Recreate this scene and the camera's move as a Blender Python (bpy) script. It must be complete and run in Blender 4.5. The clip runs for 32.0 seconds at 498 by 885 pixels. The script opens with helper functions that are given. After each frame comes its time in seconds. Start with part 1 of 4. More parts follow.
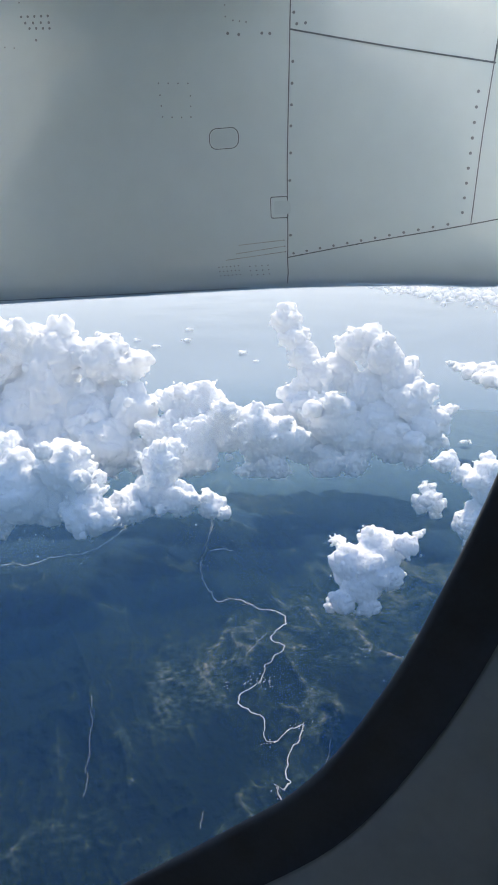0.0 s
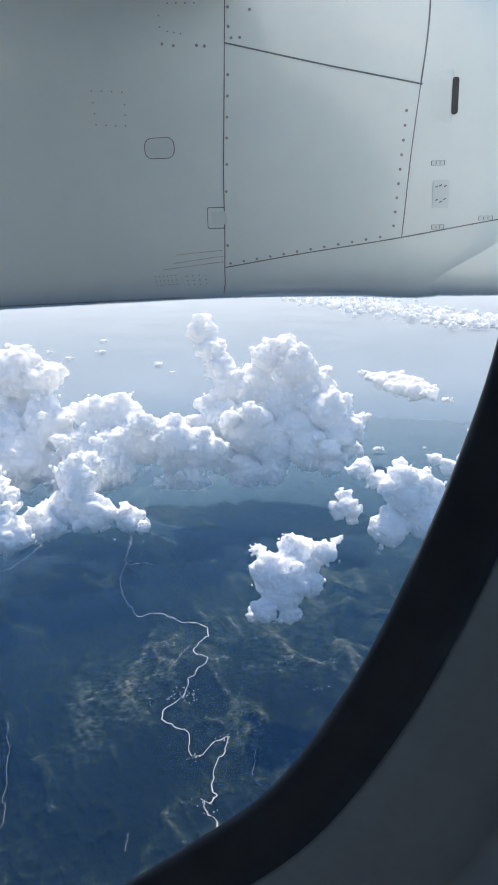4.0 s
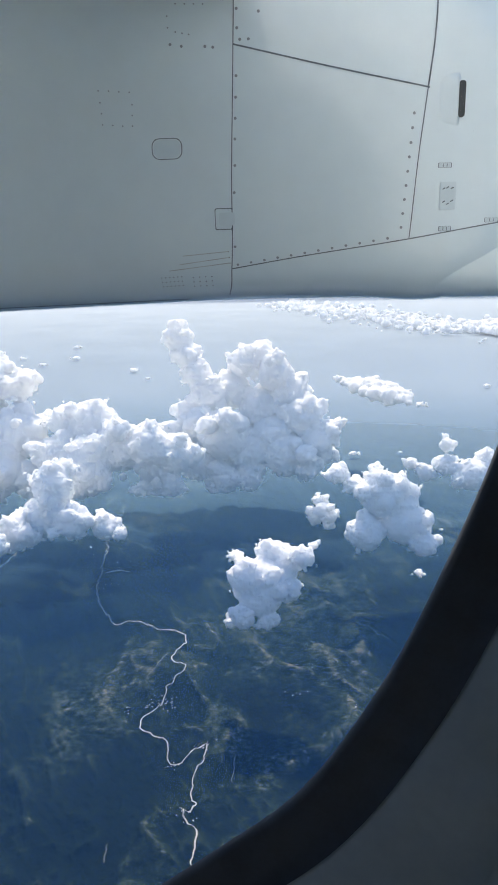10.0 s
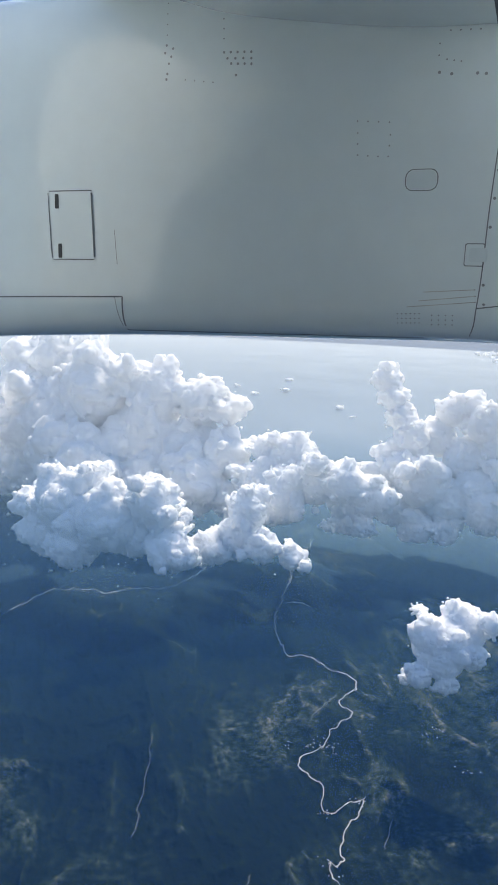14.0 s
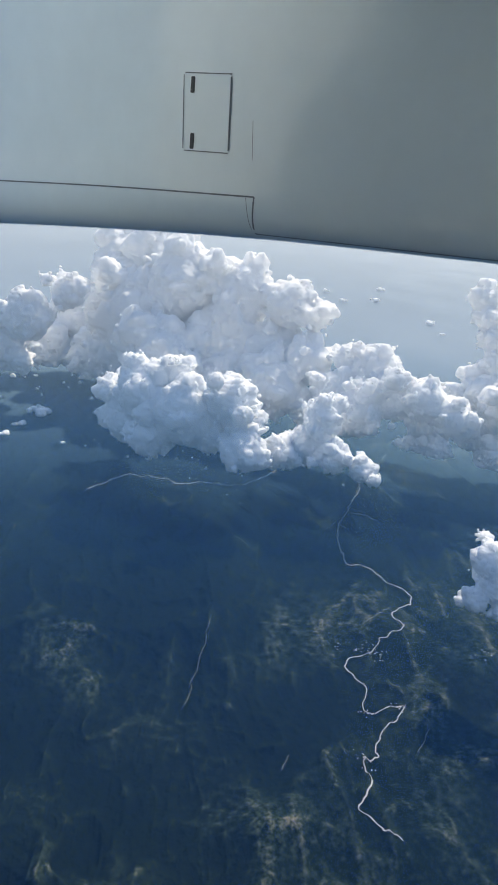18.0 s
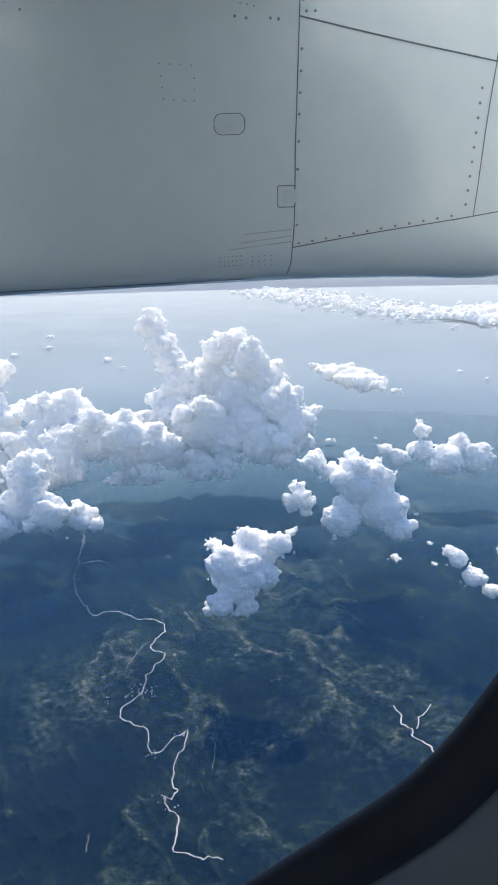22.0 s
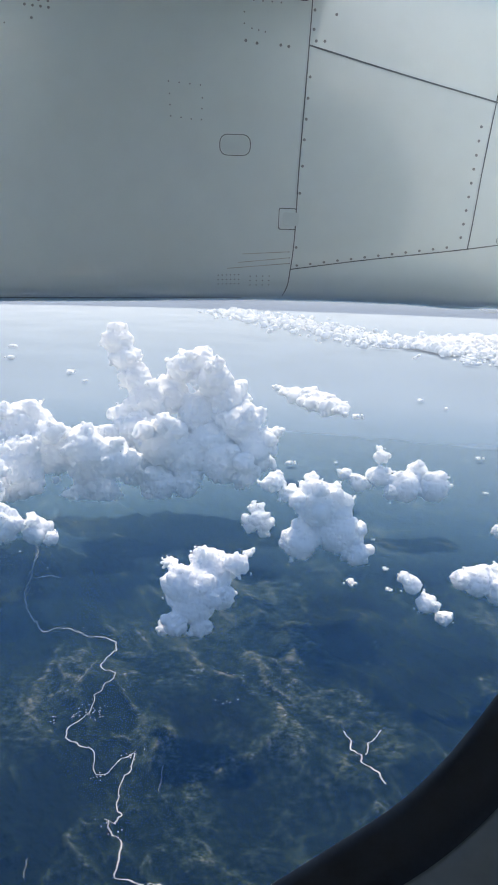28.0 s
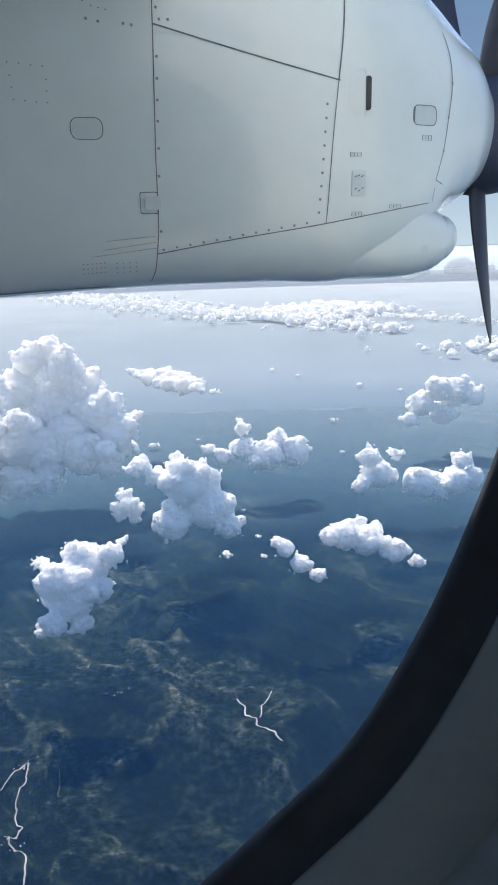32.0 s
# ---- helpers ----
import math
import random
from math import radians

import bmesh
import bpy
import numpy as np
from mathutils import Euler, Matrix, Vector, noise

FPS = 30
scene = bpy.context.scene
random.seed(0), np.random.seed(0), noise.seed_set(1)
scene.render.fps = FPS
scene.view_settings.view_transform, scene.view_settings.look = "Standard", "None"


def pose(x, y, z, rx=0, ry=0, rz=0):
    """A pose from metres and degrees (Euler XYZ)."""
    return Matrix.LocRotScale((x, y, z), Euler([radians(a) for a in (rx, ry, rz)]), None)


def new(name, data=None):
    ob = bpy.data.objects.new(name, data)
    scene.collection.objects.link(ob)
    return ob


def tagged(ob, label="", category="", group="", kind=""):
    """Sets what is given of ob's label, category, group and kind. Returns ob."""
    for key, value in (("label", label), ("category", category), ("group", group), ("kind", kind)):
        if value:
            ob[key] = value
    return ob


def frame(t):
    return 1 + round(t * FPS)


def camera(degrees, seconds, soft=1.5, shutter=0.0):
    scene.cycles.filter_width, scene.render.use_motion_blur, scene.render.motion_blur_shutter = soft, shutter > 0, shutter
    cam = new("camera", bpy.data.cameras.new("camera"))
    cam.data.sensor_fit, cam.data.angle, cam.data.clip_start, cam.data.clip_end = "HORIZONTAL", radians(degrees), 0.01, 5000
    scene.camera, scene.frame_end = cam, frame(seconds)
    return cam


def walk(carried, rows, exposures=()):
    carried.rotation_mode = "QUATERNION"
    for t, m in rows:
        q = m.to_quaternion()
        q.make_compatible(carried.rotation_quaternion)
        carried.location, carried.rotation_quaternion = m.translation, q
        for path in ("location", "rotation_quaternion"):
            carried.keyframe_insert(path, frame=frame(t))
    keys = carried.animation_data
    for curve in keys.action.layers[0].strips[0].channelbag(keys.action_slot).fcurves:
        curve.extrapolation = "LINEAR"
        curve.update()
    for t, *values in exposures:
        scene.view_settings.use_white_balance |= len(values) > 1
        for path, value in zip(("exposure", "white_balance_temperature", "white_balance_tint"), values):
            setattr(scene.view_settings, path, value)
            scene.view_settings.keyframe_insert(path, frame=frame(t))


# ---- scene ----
cam = camera(40, 32.0, soft=1.8)
walk(cam, [
    (0, pose(0.3033, 0.0241, 0.0227, 74.081, 1.879, 13.403)),
    (0.5, pose(0.2925, 0.0244, 0.0248, 74.477, 1.610, 13.000)),
    (1, pose(0.2850, 0.0218, 0.0263, 74.895, 1.331, 9.957)),
    (1.5, pose(0.2823, 0.0243, 0.0224, 74.406, 1.389, 8.103)),
    (2, pose(0.2697, 0.0137, 0.0262, 75.023, 1.239, 7.731)),
    (2.5, pose(0.2604, 0.0137, 0.0258, 74.972, 1.094, 7.796)),
    (3, pose(0.2508, 0.0104, 0.0243, 75.046, 1.039, 7.029)),
    (3.5, pose(0.2422, 0.0110, 0.0216, 74.963, 1.130, 6.776)),
    (4, pose(0.2320, 0.0076, 0.0201, 74.798, 1.282, 6.470)),
    (4.5, pose(0.2224, 0.0095, 0.0204, 74.866, 1.143, 6.374)),
    (6.5, pose(0.1894, 0.0039, 0.0196, 75.039, 0.645, 6.163)),
    (7, pose(0.1792, 0.0003, 0.0180, 75.067, 0.760, 5.743)),
    (7.5, pose(0.1688, 0.0009, 0.0160, 75.128, 0.649, 5.402)),
    (8, pose(0.1628, -0.0007, 0.0165, 75.063, 0.720, 5.116)),
    (8.5, pose(0.1540, 0.0020, 0.0149, 75.211, 1.004, 4.938)),
    (9, pose(0.1471, -0.0001, 0.0111, 75.230, 0.959, 4.810)),
    (9.5, pose(0.1369, 0.0013, 0.0104, 75.326, 0.987, 4.499)),
    (10, pose(0.1297, 0.0011, 0.0074, 75.231, 1.212, 4.444)),
    (10.5, pose(0.1222, -0.0019, 0.0052, 75.278, 1.167, 4.284)),
    (11, pose(0.1113, -0.0018, 0.0036, 75.401, 1.229, 4.095)),
    (11.5, pose(0.0997, -0.0021, 0.0014, 75.564, 1.361, 4.144)),
    (12, pose(0.0890, -0.0017, -0.0025, 75.272, 0.428, 4.010)),
    (12.5, pose(0.0797, -0.0042, -0.0070, 75.844, 0.847, 4.576)),
    (13, pose(0.0704, 0.0024, -0.0105, 76.216, 1.698, 7.823)),
    (13.5, pose(0.0755, 0.0402, -0.0129, 79.418, -0.113, 15.348)),
    (14, pose(0.0558, 0.0970, -0.0142, 78.245, -2.315, 22.194)),
    (14.5, pose(0.0439, 0.1101, -0.0141, 77.719, -3.243, 25.053)),
    (15, pose(0.0367, 0.0961, -0.0184, 75.310, -1.816, 24.816)),
    (15.5, pose(-0.0148, 0.1661, -0.0114, 74.615, -1.957, 28.709)),
    (17.5, pose(-0.0919, 0.1432, 0.0046, 70.534, -4.882, 29.665)),
    (18, pose(-0.1139, 0.1418, 0.0016, 69.704, -6.175, 30.042)),
    (18.5, pose(-0.1235, 0.1344, 0.0010, 70.339, -6.104, 30.460)),
    (19, pose(-0.1222, 0.1219, -0.0066, 70.740, -5.361, 28.679)),
    (19.5, pose(-0.0845, 0.0770, -0.0208, 70.820, -4.818, 22.785)),
    (20, pose(-0.0742, 0.0248, -0.0261, 73.388, -0.432, 17.786)),
    (20.5, pose(-0.0913, -0.0031, -0.0258, 74.390, 1.490, 15.682)),
    (21, pose(-0.1069, -0.0237, -0.0192, 73.595, 1.869, 9.374)),
    (21.5, pose(-0.1187, -0.0035, -0.0167, 74.269, 0.725, 5.242)),
    (22, pose(-0.1455, 0.0017, -0.0126, 74.192, 1.398, 2.287)),
    (22.5, pose(-0.1645, 0.0035, -0.0154, 74.639, 0.430, 0.722)),
    (23, pose(-0.1773, 0.0010, -0.0182, 75.278, -0.354, 0.242)),
    (23.5, pose(-0.1614, -0.0016, -0.0048, 74.245, 0.030, 0.245)),
    (24, pose(-0.1686, 0.0016, -0.0106, 73.944, 0.615, 0.095)),
    (24.5, pose(-0.1781, 0.0021, -0.0159, 74.411, 0.348, -1.835)),
    (25, pose(-0.1870, -0.0012, -0.0181, 75.461, 0.281, -0.628)),
    (25.5, pose(-0.1945, 0.0040, -0.0168, 75.523, 0.242, -0.290)),
    (27.5, pose(-0.2292, -0.0008, -0.0154, 76.406, -1.911, 0.253)),
    (28, pose(-0.2378, -0.0012, -0.0183, 75.858, -1.771, -0.213)),
    (28.5, pose(-0.2514, 0.0024, -0.0212, 75.045, -2.076, -0.982)),
    (29, pose(-0.2812, 0.0150, -0.0082, 75.169, -1.087, -3.284)),
    (29.5, pose(-0.2894, 0.0177, 0.0013, 74.468, 1.008, -5.426)),
    (30, pose(-0.2759, 0.0193, 0.0023, 74.023, 2.077, -10.207)),
    (30.5, pose(-0.2881, 0.0049, 0.0069, 73.939, 1.831, -12.519)),
    (31, pose(-0.3008, 0.0083, 0.0040, 74.277, 1.590, -13.822)),
    (31.5, pose(-0.3129, 0.0067, 0.0032, 74.353, 1.779, -13.666)),
    (32, pose(-0.3217, 0.0072, -0.0018, 74.114, 1.752, -13.081)),
], exposures=[(0, 1.05, 7850, 10), (13, 1.05, 7850, 10), (15, 0.78, 7800, 8), (19, 0.7, 7800, 8), (21, 0.96, 7800, 9), (27, 1.02, 7850, 10), (32, 1.02, 7850, 10)])

# ---- light ----
SUN_UP, SUN_TURN = radians(52), radians(-3)   # height over the horizon; turn from +y towards +x
world = bpy.data.worlds.new("sky")
scene.world = world
world.use_nodes = True
wn = world.node_tree.nodes
sky = wn.new("ShaderNodeTexSky")
sky.sky_type, sky.sun_disc = "NISHITA", False
sky.sun_elevation, sky.sun_rotation = SUN_UP, SUN_TURN
sky.altitude, sky.dust_density, sky.air_density = 5000, 0.1, 1.0
wn["Background"].inputs["Strength"].default_value = 0.2
world.node_tree.links.new(sky.outputs[0], wn["Background"].inputs["Color"])
sun = new("sun", bpy.data.lights.new("sun", "SUN"))
sun.data.energy, sun.data.angle, sun.data.color = 3.6, radians(1.0), (1.0, 0.955, 0.89)
toward_sun = Vector((math.cos(SUN_UP) * math.sin(SUN_TURN), math.cos(SUN_UP) * math.cos(SUN_TURN), math.sin(SUN_UP)))
sun.rotation_euler = toward_sun.to_track_quat("Z", "Y").to_euler()


# ---- helpers of this scene ----
def hash01(i, j, k, seed):
    h = (i * 374761393 + j * 668265263 + k * 2147483647 + seed * 974634777) & 0xFFFFFFFF
    h = ((h ^ (h >> 13)) * 1274126177) & 0xFFFFFFFF
    h = ((h ^ (h >> 15)) * 2246822519) & 0xFFFFFFFF
    return ((h ^ (h >> 16)) & 0xFFFFFF) / float(0xFFFFFF)


def vnoise(p, seed=0):
    """Smooth value noise, -1 to 1, at an array of points (n, 3)."""
    c = np.floor(p).astype(np.int64)
    q = p - c
    q = q * q * q * (q * (q * 6 - 15) + 10)
    out = 0
    for a in (0, 1):
        for b in (0, 1):
            for d in (0, 1):
                w = (q[:, 0] if a else 1 - q[:, 0]) * (q[:, 1] if b else 1 - q[:, 1]) * (q[:, 2] if d else 1 - q[:, 2])
                out = out + w * hash01(c[:, 0] + a, c[:, 1] + b, c[:, 2] + d, seed)
    return out * 2 - 1


def mesh_from(name, verts, faces, mat, smooth=True):
    me = bpy.data.meshes.new(name)
    verts, faces = np.asarray(verts, np.float32), np.asarray(faces, np.int32)
    k = faces.shape[1]
    me.vertices.add(len(verts))
    me.vertices.foreach_set("co", verts.ravel())
    me.loops.add(faces.size)
    me.loops.foreach_set("vertex_index", faces.ravel())
    me.polygons.add(len(faces))
    me.polygons.foreach_set("loop_start", np.arange(0, faces.size, k, dtype=np.int32))
    me.polygons.foreach_set("use_smooth", np.full(len(faces), smooth))
    me.update()
    me.validate()
    if mat:
        me.materials.append(mat)
    return me


def hang(name, me, parent=None, label=""):
    ob = new(name, me)
    if parent:
        ob.parent = parent
    if label:
        ob["label"] = label
    return ob


def part(name, bm, mat, parent=None, label="", smooth=True):
    """Links a bmesh as one mesh object under a thing or a part."""
    me = bpy.data.meshes.new(name)
    for fc in bm.faces:
        fc.smooth = smooth
    bm.to_mesh(me)
    bm.free()
    if mat:
        me.materials.append(mat)
    return hang(name, me, parent, label)


def spline(xs, ys, x):
    """A smooth curve through points (cubic Hermite)."""
    xs, ys, x = np.asarray(xs, float), np.asarray(ys, float), np.asarray(x, float)
    m = np.gradient(ys, xs)
    i = np.clip(np.searchsorted(xs, x) - 1, 0, len(xs) - 2)
    h = xs[i + 1] - xs[i]
    t = np.clip((x - xs[i]) / h, 0, 1)
    return ((2 * t**3 - 3 * t**2 + 1) * ys[i] + (t**3 - 2 * t**2 + t) * h * m[i]
            + (-2 * t**3 + 3 * t**2) * ys[i + 1] + (t**3 - t**2) * h * m[i + 1])


def loft_faces(rows, cols, closed=True):
    i, j = np.meshgrid(np.arange(rows - 1), np.arange(cols if closed else cols - 1), indexing="ij")
    a, b = i * cols + j, i * cols + (j + 1) % cols
    return np.stack([a, b, b + cols, a + cols], -1).reshape(-1, 4)


# ---- materials ----
def material(name, colour, rough=0.5, metal=0.0, spread=0.0, scale=8.0, bump=0.0, bump_scale=40.0, coat=0.0, dark=None, coords="Object"):
    m = bpy.data.materials.new(name)
    m.use_nodes = True
    n, l = m.node_tree.nodes, m.node_tree.links
    b = n["Principled BSDF"]
    b.inputs["Roughness"].default_value, b.inputs["Metallic"].default_value = rough, metal
    b.inputs["Coat Weight"].default_value, b.inputs["Coat Roughness"].default_value = coat, 0.06
    co = n.new("ShaderNodeTexCoord")
    if spread or dark:
        t1, t2 = n.new("ShaderNodeTexNoise"), n.new("ShaderNodeTexNoise")
        t1.inputs["Scale"].default_value, t1.inputs["Detail"].default_value = scale, 6
        t2.inputs["Scale"].default_value, t2.inputs["Detail"].default_value = scale * 9, 4
        mix, ramp = n.new("ShaderNodeMath"), n.new("ShaderNodeValToRGB")
        mix.operation = "MULTIPLY_ADD"
        mix.inputs[1].default_value = 0.35
        l.new(co.outputs[coords], t1.inputs["Vector"]), l.new(co.outputs[coords], t2.inputs["Vector"])
        l.new(t2.outputs["Fac"], mix.inputs[0]), l.new(t1.outputs["Fac"], mix.inputs[2])
        low = dark or tuple(c * (1 - spread) for c in colour)
        ramp.color_ramp.elements[0].position, ramp.color_ramp.elements[1].position = 0.5, 0.82
        ramp.color_ramp.elements[0].color, ramp.color_ramp.elements[1].color = (*low, 1), (*colour, 1)
        l.new(mix.outputs[0], ramp.inputs[0]), l.new(ramp.outputs[0], b.inputs["Base Color"])
    else:
        b.inputs["Base Color"].default_value = (*colour, 1)
    if bump:
        t3, bp = n.new("ShaderNodeTexNoise"), n.new("ShaderNodeBump")
        t3.inputs["Scale"].default_value, t3.inputs["Detail"].default_value = bump_scale, 5
        bp.inputs["Strength"].default_value, bp.inputs["Distance"].default_value = bump, 0.01
        l.new(co.outputs[coords], t3.inputs["Vector"]), l.new(t3.outputs["Fac"], bp.inputs["Height"]), l.new(bp.outputs[0], b.inputs["Normal"])
    return m


PAINT = material("white_aircraft_paint", (0.74, 0.86, 0.90), 0.24, spread=0.06, scale=1.6, bump=0.02, bump_scale=2.0, coat=0.9)
# Tone of the unseen hull, set for the light it bounces onto the nacelle
HULL = material("hull_bounce_grey", (0.74, 0.78, 0.78), 0.35, spread=0.1, scale=1.2, bump=0.02, bump_scale=3.0, coat=0.3)
PAINT_GREY = material("light_grey_paint", (0.61, 0.72, 0.76), 0.4, spread=0.1, scale=3, bump=0.02)
SEAM = material("grey_sealant", (0.19, 0.235, 0.27), 0.7, spread=0.4, scale=30)
STREAK = material("faint_grey_grime", (0.52, 0.55, 0.55), 0.6, spread=0.3, scale=25)
DARK = material("dark_latch_and_slot_shade", (0.06, 0.07, 0.075), 0.6, spread=0.3, scale=30)
RIVET = material("worn_steel_rivet", (0.32, 0.36, 0.39), 0.45, 0.4, spread=0.3, scale=60)
BLADE = material("blue_black_composite", (0.035, 0.045, 0.075), 0.45, spread=0.3, scale=6, bump=0.03)
SPINNER = material("dark_blue_grey_spinner", (0.04, 0.06, 0.11), 0.6, spread=0.25, scale=5)
GASKET = material("black_rubber_gasket", (0.034, 0.046, 0.068), 0.7, spread=0.3, scale=12, bump=0.05)
TRIM = material("grey_moulded_plastic", (0.25, 0.33, 0.41), 0.6, spread=0.12, scale=5, bump=0.08, bump_scale=120)
CABIN = material("cabin_wall_lining", (0.68, 0.68, 0.66), 0.8, spread=0.15, scale=4, bump=0.05)
VOID_SHADE = material("void_shade_black", (0.01, 0.01, 0.012), 0.8, spread=0.2, scale=9)


def cloud_material():
    m = bpy.data.materials.new("cumulus_vapour")
    m.use_nodes = True
    n, l = m.node_tree.nodes, m.node_tree.links
    body = n["Principled BSDF"]
    body.inputs["Base Color"].default_value = (0.995, 0.993, 0.99, 1)
    body.inputs["Roughness"].default_value, body.inputs["Specular IOR Level"].default_value = 1.0, 0.0
    body.inputs["Subsurface Weight"].default_value, body.inputs["Subsurface Scale"].default_value = 1.0, 6.0
    body.inputs["Subsurface Radius"].default_value = (1, 1, 1)
    co = n.new("ShaderNodeNewGeometry")
    fine, bp = n.new("ShaderNodeTexNoise"), n.new("ShaderNodeBump")
    fine.inputs["Scale"].default_value, fine.inputs["Detail"].default_value, fine.inputs["Roughness"].default_value = 0.22, 7, 0.6
    bp.inputs["Strength"].default_value, bp.inputs["Distance"].default_value = 0.15, 1.5
    l.new(co.outputs["Position"], fine.inputs["Vector"]), l.new(fine.outputs["Fac"], bp.inputs["Height"]), l.new(bp.outputs[0], body.inputs["Normal"])
    return m


CLOUD = cloud_material()


def land_material():
    """Forest in the valleys, grass and bare soil on the ridges: the mesh's "cover" says which, fine noise breaks it up."""
    m = bpy.data.materials.new("forested_hills")
    m.use_nodes = True
    n, l = m.node_tree.nodes, m.node_tree.links
    b = n["Principled BSDF"]
    b.inputs["Roughness"].default_value = 0.95
    b.inputs["Specular IOR Level"].default_value = 0.0
    co, cover = n.new("ShaderNodeTexCoord"), n.new("ShaderNodeAttribute")
    cover.attribute_name = "cover"
    big, mid, small = (n.new("ShaderNodeTexNoise") for _ in range(3))
    for t, s, d, dist in ((big, 0.011, 5, 0.6), (mid, 0.30, 10, 0.3), (small, 0.9, 9, 0.0)):
        t.inputs["Scale"].default_value, t.inputs["Detail"].default_value, t.inputs["Distortion"].default_value = s, d, dist
        t.inputs["Roughness"].default_value = 0.62
        l.new(co.outputs["Object"], t.inputs["Vector"])

    def weigh(node, gain, last=None):
        k = n.new("ShaderNodeMath")
        k.operation = "MULTIPLY_ADD"
        k.inputs[1].default_value = gain
        k.inputs[2].default_value = -0.5 * gain
        l.new(node.outputs["Fac"], k.inputs[0])
        if not last:
            return k.outputs[0]
        a = n.new("ShaderNodeMath")
        l.new(k.outputs[0], a.inputs[0]), l.new(last, a.inputs[1])
        return a.outputs[0]

    total = weigh(small, 1.3, weigh(mid, 1.25, weigh(big, 0.7)))
    add = n.new("ShaderNodeMath")
    l.new(cover.outputs["Fac"], add.inputs[0]), l.new(total, add.inputs[1])
    r1 = n.new("ShaderNodeValToRGB")
    e = r1.color_ramp.elements
    e[0].position, e[0].color, e[1].position, e[1].color = 0.12, (0.005, 0.010, 0.007, 1), 0.97, (0.15, 0.14, 0.11, 1)
    e.new(0.34).color = (0.006, 0.012, 0.009, 1)
    e.new(0.52).color = (0.014, 0.025, 0.017, 1)
    e.new(0.68).color = (0.033, 0.048, 0.034, 1)
    e.new(0.83).color = (0.082, 0.092, 0.072, 1)
    l.new(add.outputs[0], r1.inputs[0]), l.new(r1.outputs[0], b.inputs["Base Color"])
    bp = n.new("ShaderNodeBump")
    bp.inputs["Strength"].default_value, bp.inputs["Distance"].default_value = 0.5, 2.0
    l.new(mid.outputs["Fac"], bp.inputs["Height"]), l.new(bp.outputs[0], b.inputs["Normal"])
    return m


LAND = land_material()
WATER = material("sea_water", (0.02, 0.05, 0.10), 0.35, spread=0.25, scale=0.004, bump=0.25, bump_scale=0.15)
ROAD = material("pale_gravel_road", (0.52, 0.50, 0.46), 0.9, spread=0.35, scale=0.15)
TRACK = material("grey_dirt_track", (0.20, 0.21, 0.18), 0.9, spread=0.4, scale=0.3)
HOUSE = material("whitewashed_walls", (0.7, 0.68, 0.63), 0.8, spread=0.3, scale=0.8)
ROOF = material("rusty_tin_roof", (0.35, 0.22, 0.17), 0.6, spread=0.4, scale=0.9)


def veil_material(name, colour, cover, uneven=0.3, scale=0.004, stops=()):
    """A flat, mostly clear sheet coloured to imitate a veil of haze. stops: (distance from the aircraft, cover,
    colour), thickening outwards.
    """
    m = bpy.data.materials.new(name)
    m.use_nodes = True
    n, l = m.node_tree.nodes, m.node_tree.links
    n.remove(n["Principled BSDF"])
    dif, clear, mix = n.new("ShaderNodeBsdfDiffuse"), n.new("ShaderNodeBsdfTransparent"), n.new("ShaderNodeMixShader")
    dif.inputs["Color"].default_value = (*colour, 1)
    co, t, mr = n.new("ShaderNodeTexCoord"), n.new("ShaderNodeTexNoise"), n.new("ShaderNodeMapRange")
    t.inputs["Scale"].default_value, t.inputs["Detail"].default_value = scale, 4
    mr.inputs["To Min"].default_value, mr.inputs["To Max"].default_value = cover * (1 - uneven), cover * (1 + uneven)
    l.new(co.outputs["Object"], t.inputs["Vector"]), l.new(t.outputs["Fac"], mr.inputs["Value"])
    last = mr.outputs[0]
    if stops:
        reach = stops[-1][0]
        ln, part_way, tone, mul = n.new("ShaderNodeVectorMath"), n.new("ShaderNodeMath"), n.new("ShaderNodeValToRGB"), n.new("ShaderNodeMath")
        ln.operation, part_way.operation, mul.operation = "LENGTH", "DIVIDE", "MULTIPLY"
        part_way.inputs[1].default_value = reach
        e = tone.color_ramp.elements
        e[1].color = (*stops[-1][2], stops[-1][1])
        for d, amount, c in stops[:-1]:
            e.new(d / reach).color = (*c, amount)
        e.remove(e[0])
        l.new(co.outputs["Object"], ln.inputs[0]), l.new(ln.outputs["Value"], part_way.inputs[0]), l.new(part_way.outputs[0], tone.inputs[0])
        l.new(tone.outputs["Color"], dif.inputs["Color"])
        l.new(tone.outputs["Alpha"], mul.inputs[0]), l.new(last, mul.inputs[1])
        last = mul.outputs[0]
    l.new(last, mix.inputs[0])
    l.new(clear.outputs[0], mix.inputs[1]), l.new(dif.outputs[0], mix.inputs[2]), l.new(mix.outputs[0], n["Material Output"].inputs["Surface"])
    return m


# distance haze painted on two sheets: the upper one lies over the clouds too, the lower one over the land alone
HIGH_HAZE = veil_material("painted_blue_haze", (0.1, 0.3, 0.9), 1.0, 0.12, 0.02, [
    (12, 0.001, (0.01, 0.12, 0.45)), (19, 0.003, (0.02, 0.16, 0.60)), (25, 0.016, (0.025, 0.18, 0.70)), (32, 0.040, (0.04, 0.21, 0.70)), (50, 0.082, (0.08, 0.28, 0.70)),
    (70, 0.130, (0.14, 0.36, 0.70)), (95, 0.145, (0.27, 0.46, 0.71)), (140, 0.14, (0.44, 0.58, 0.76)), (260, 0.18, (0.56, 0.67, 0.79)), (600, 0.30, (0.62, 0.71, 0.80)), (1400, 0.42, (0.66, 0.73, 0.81))])
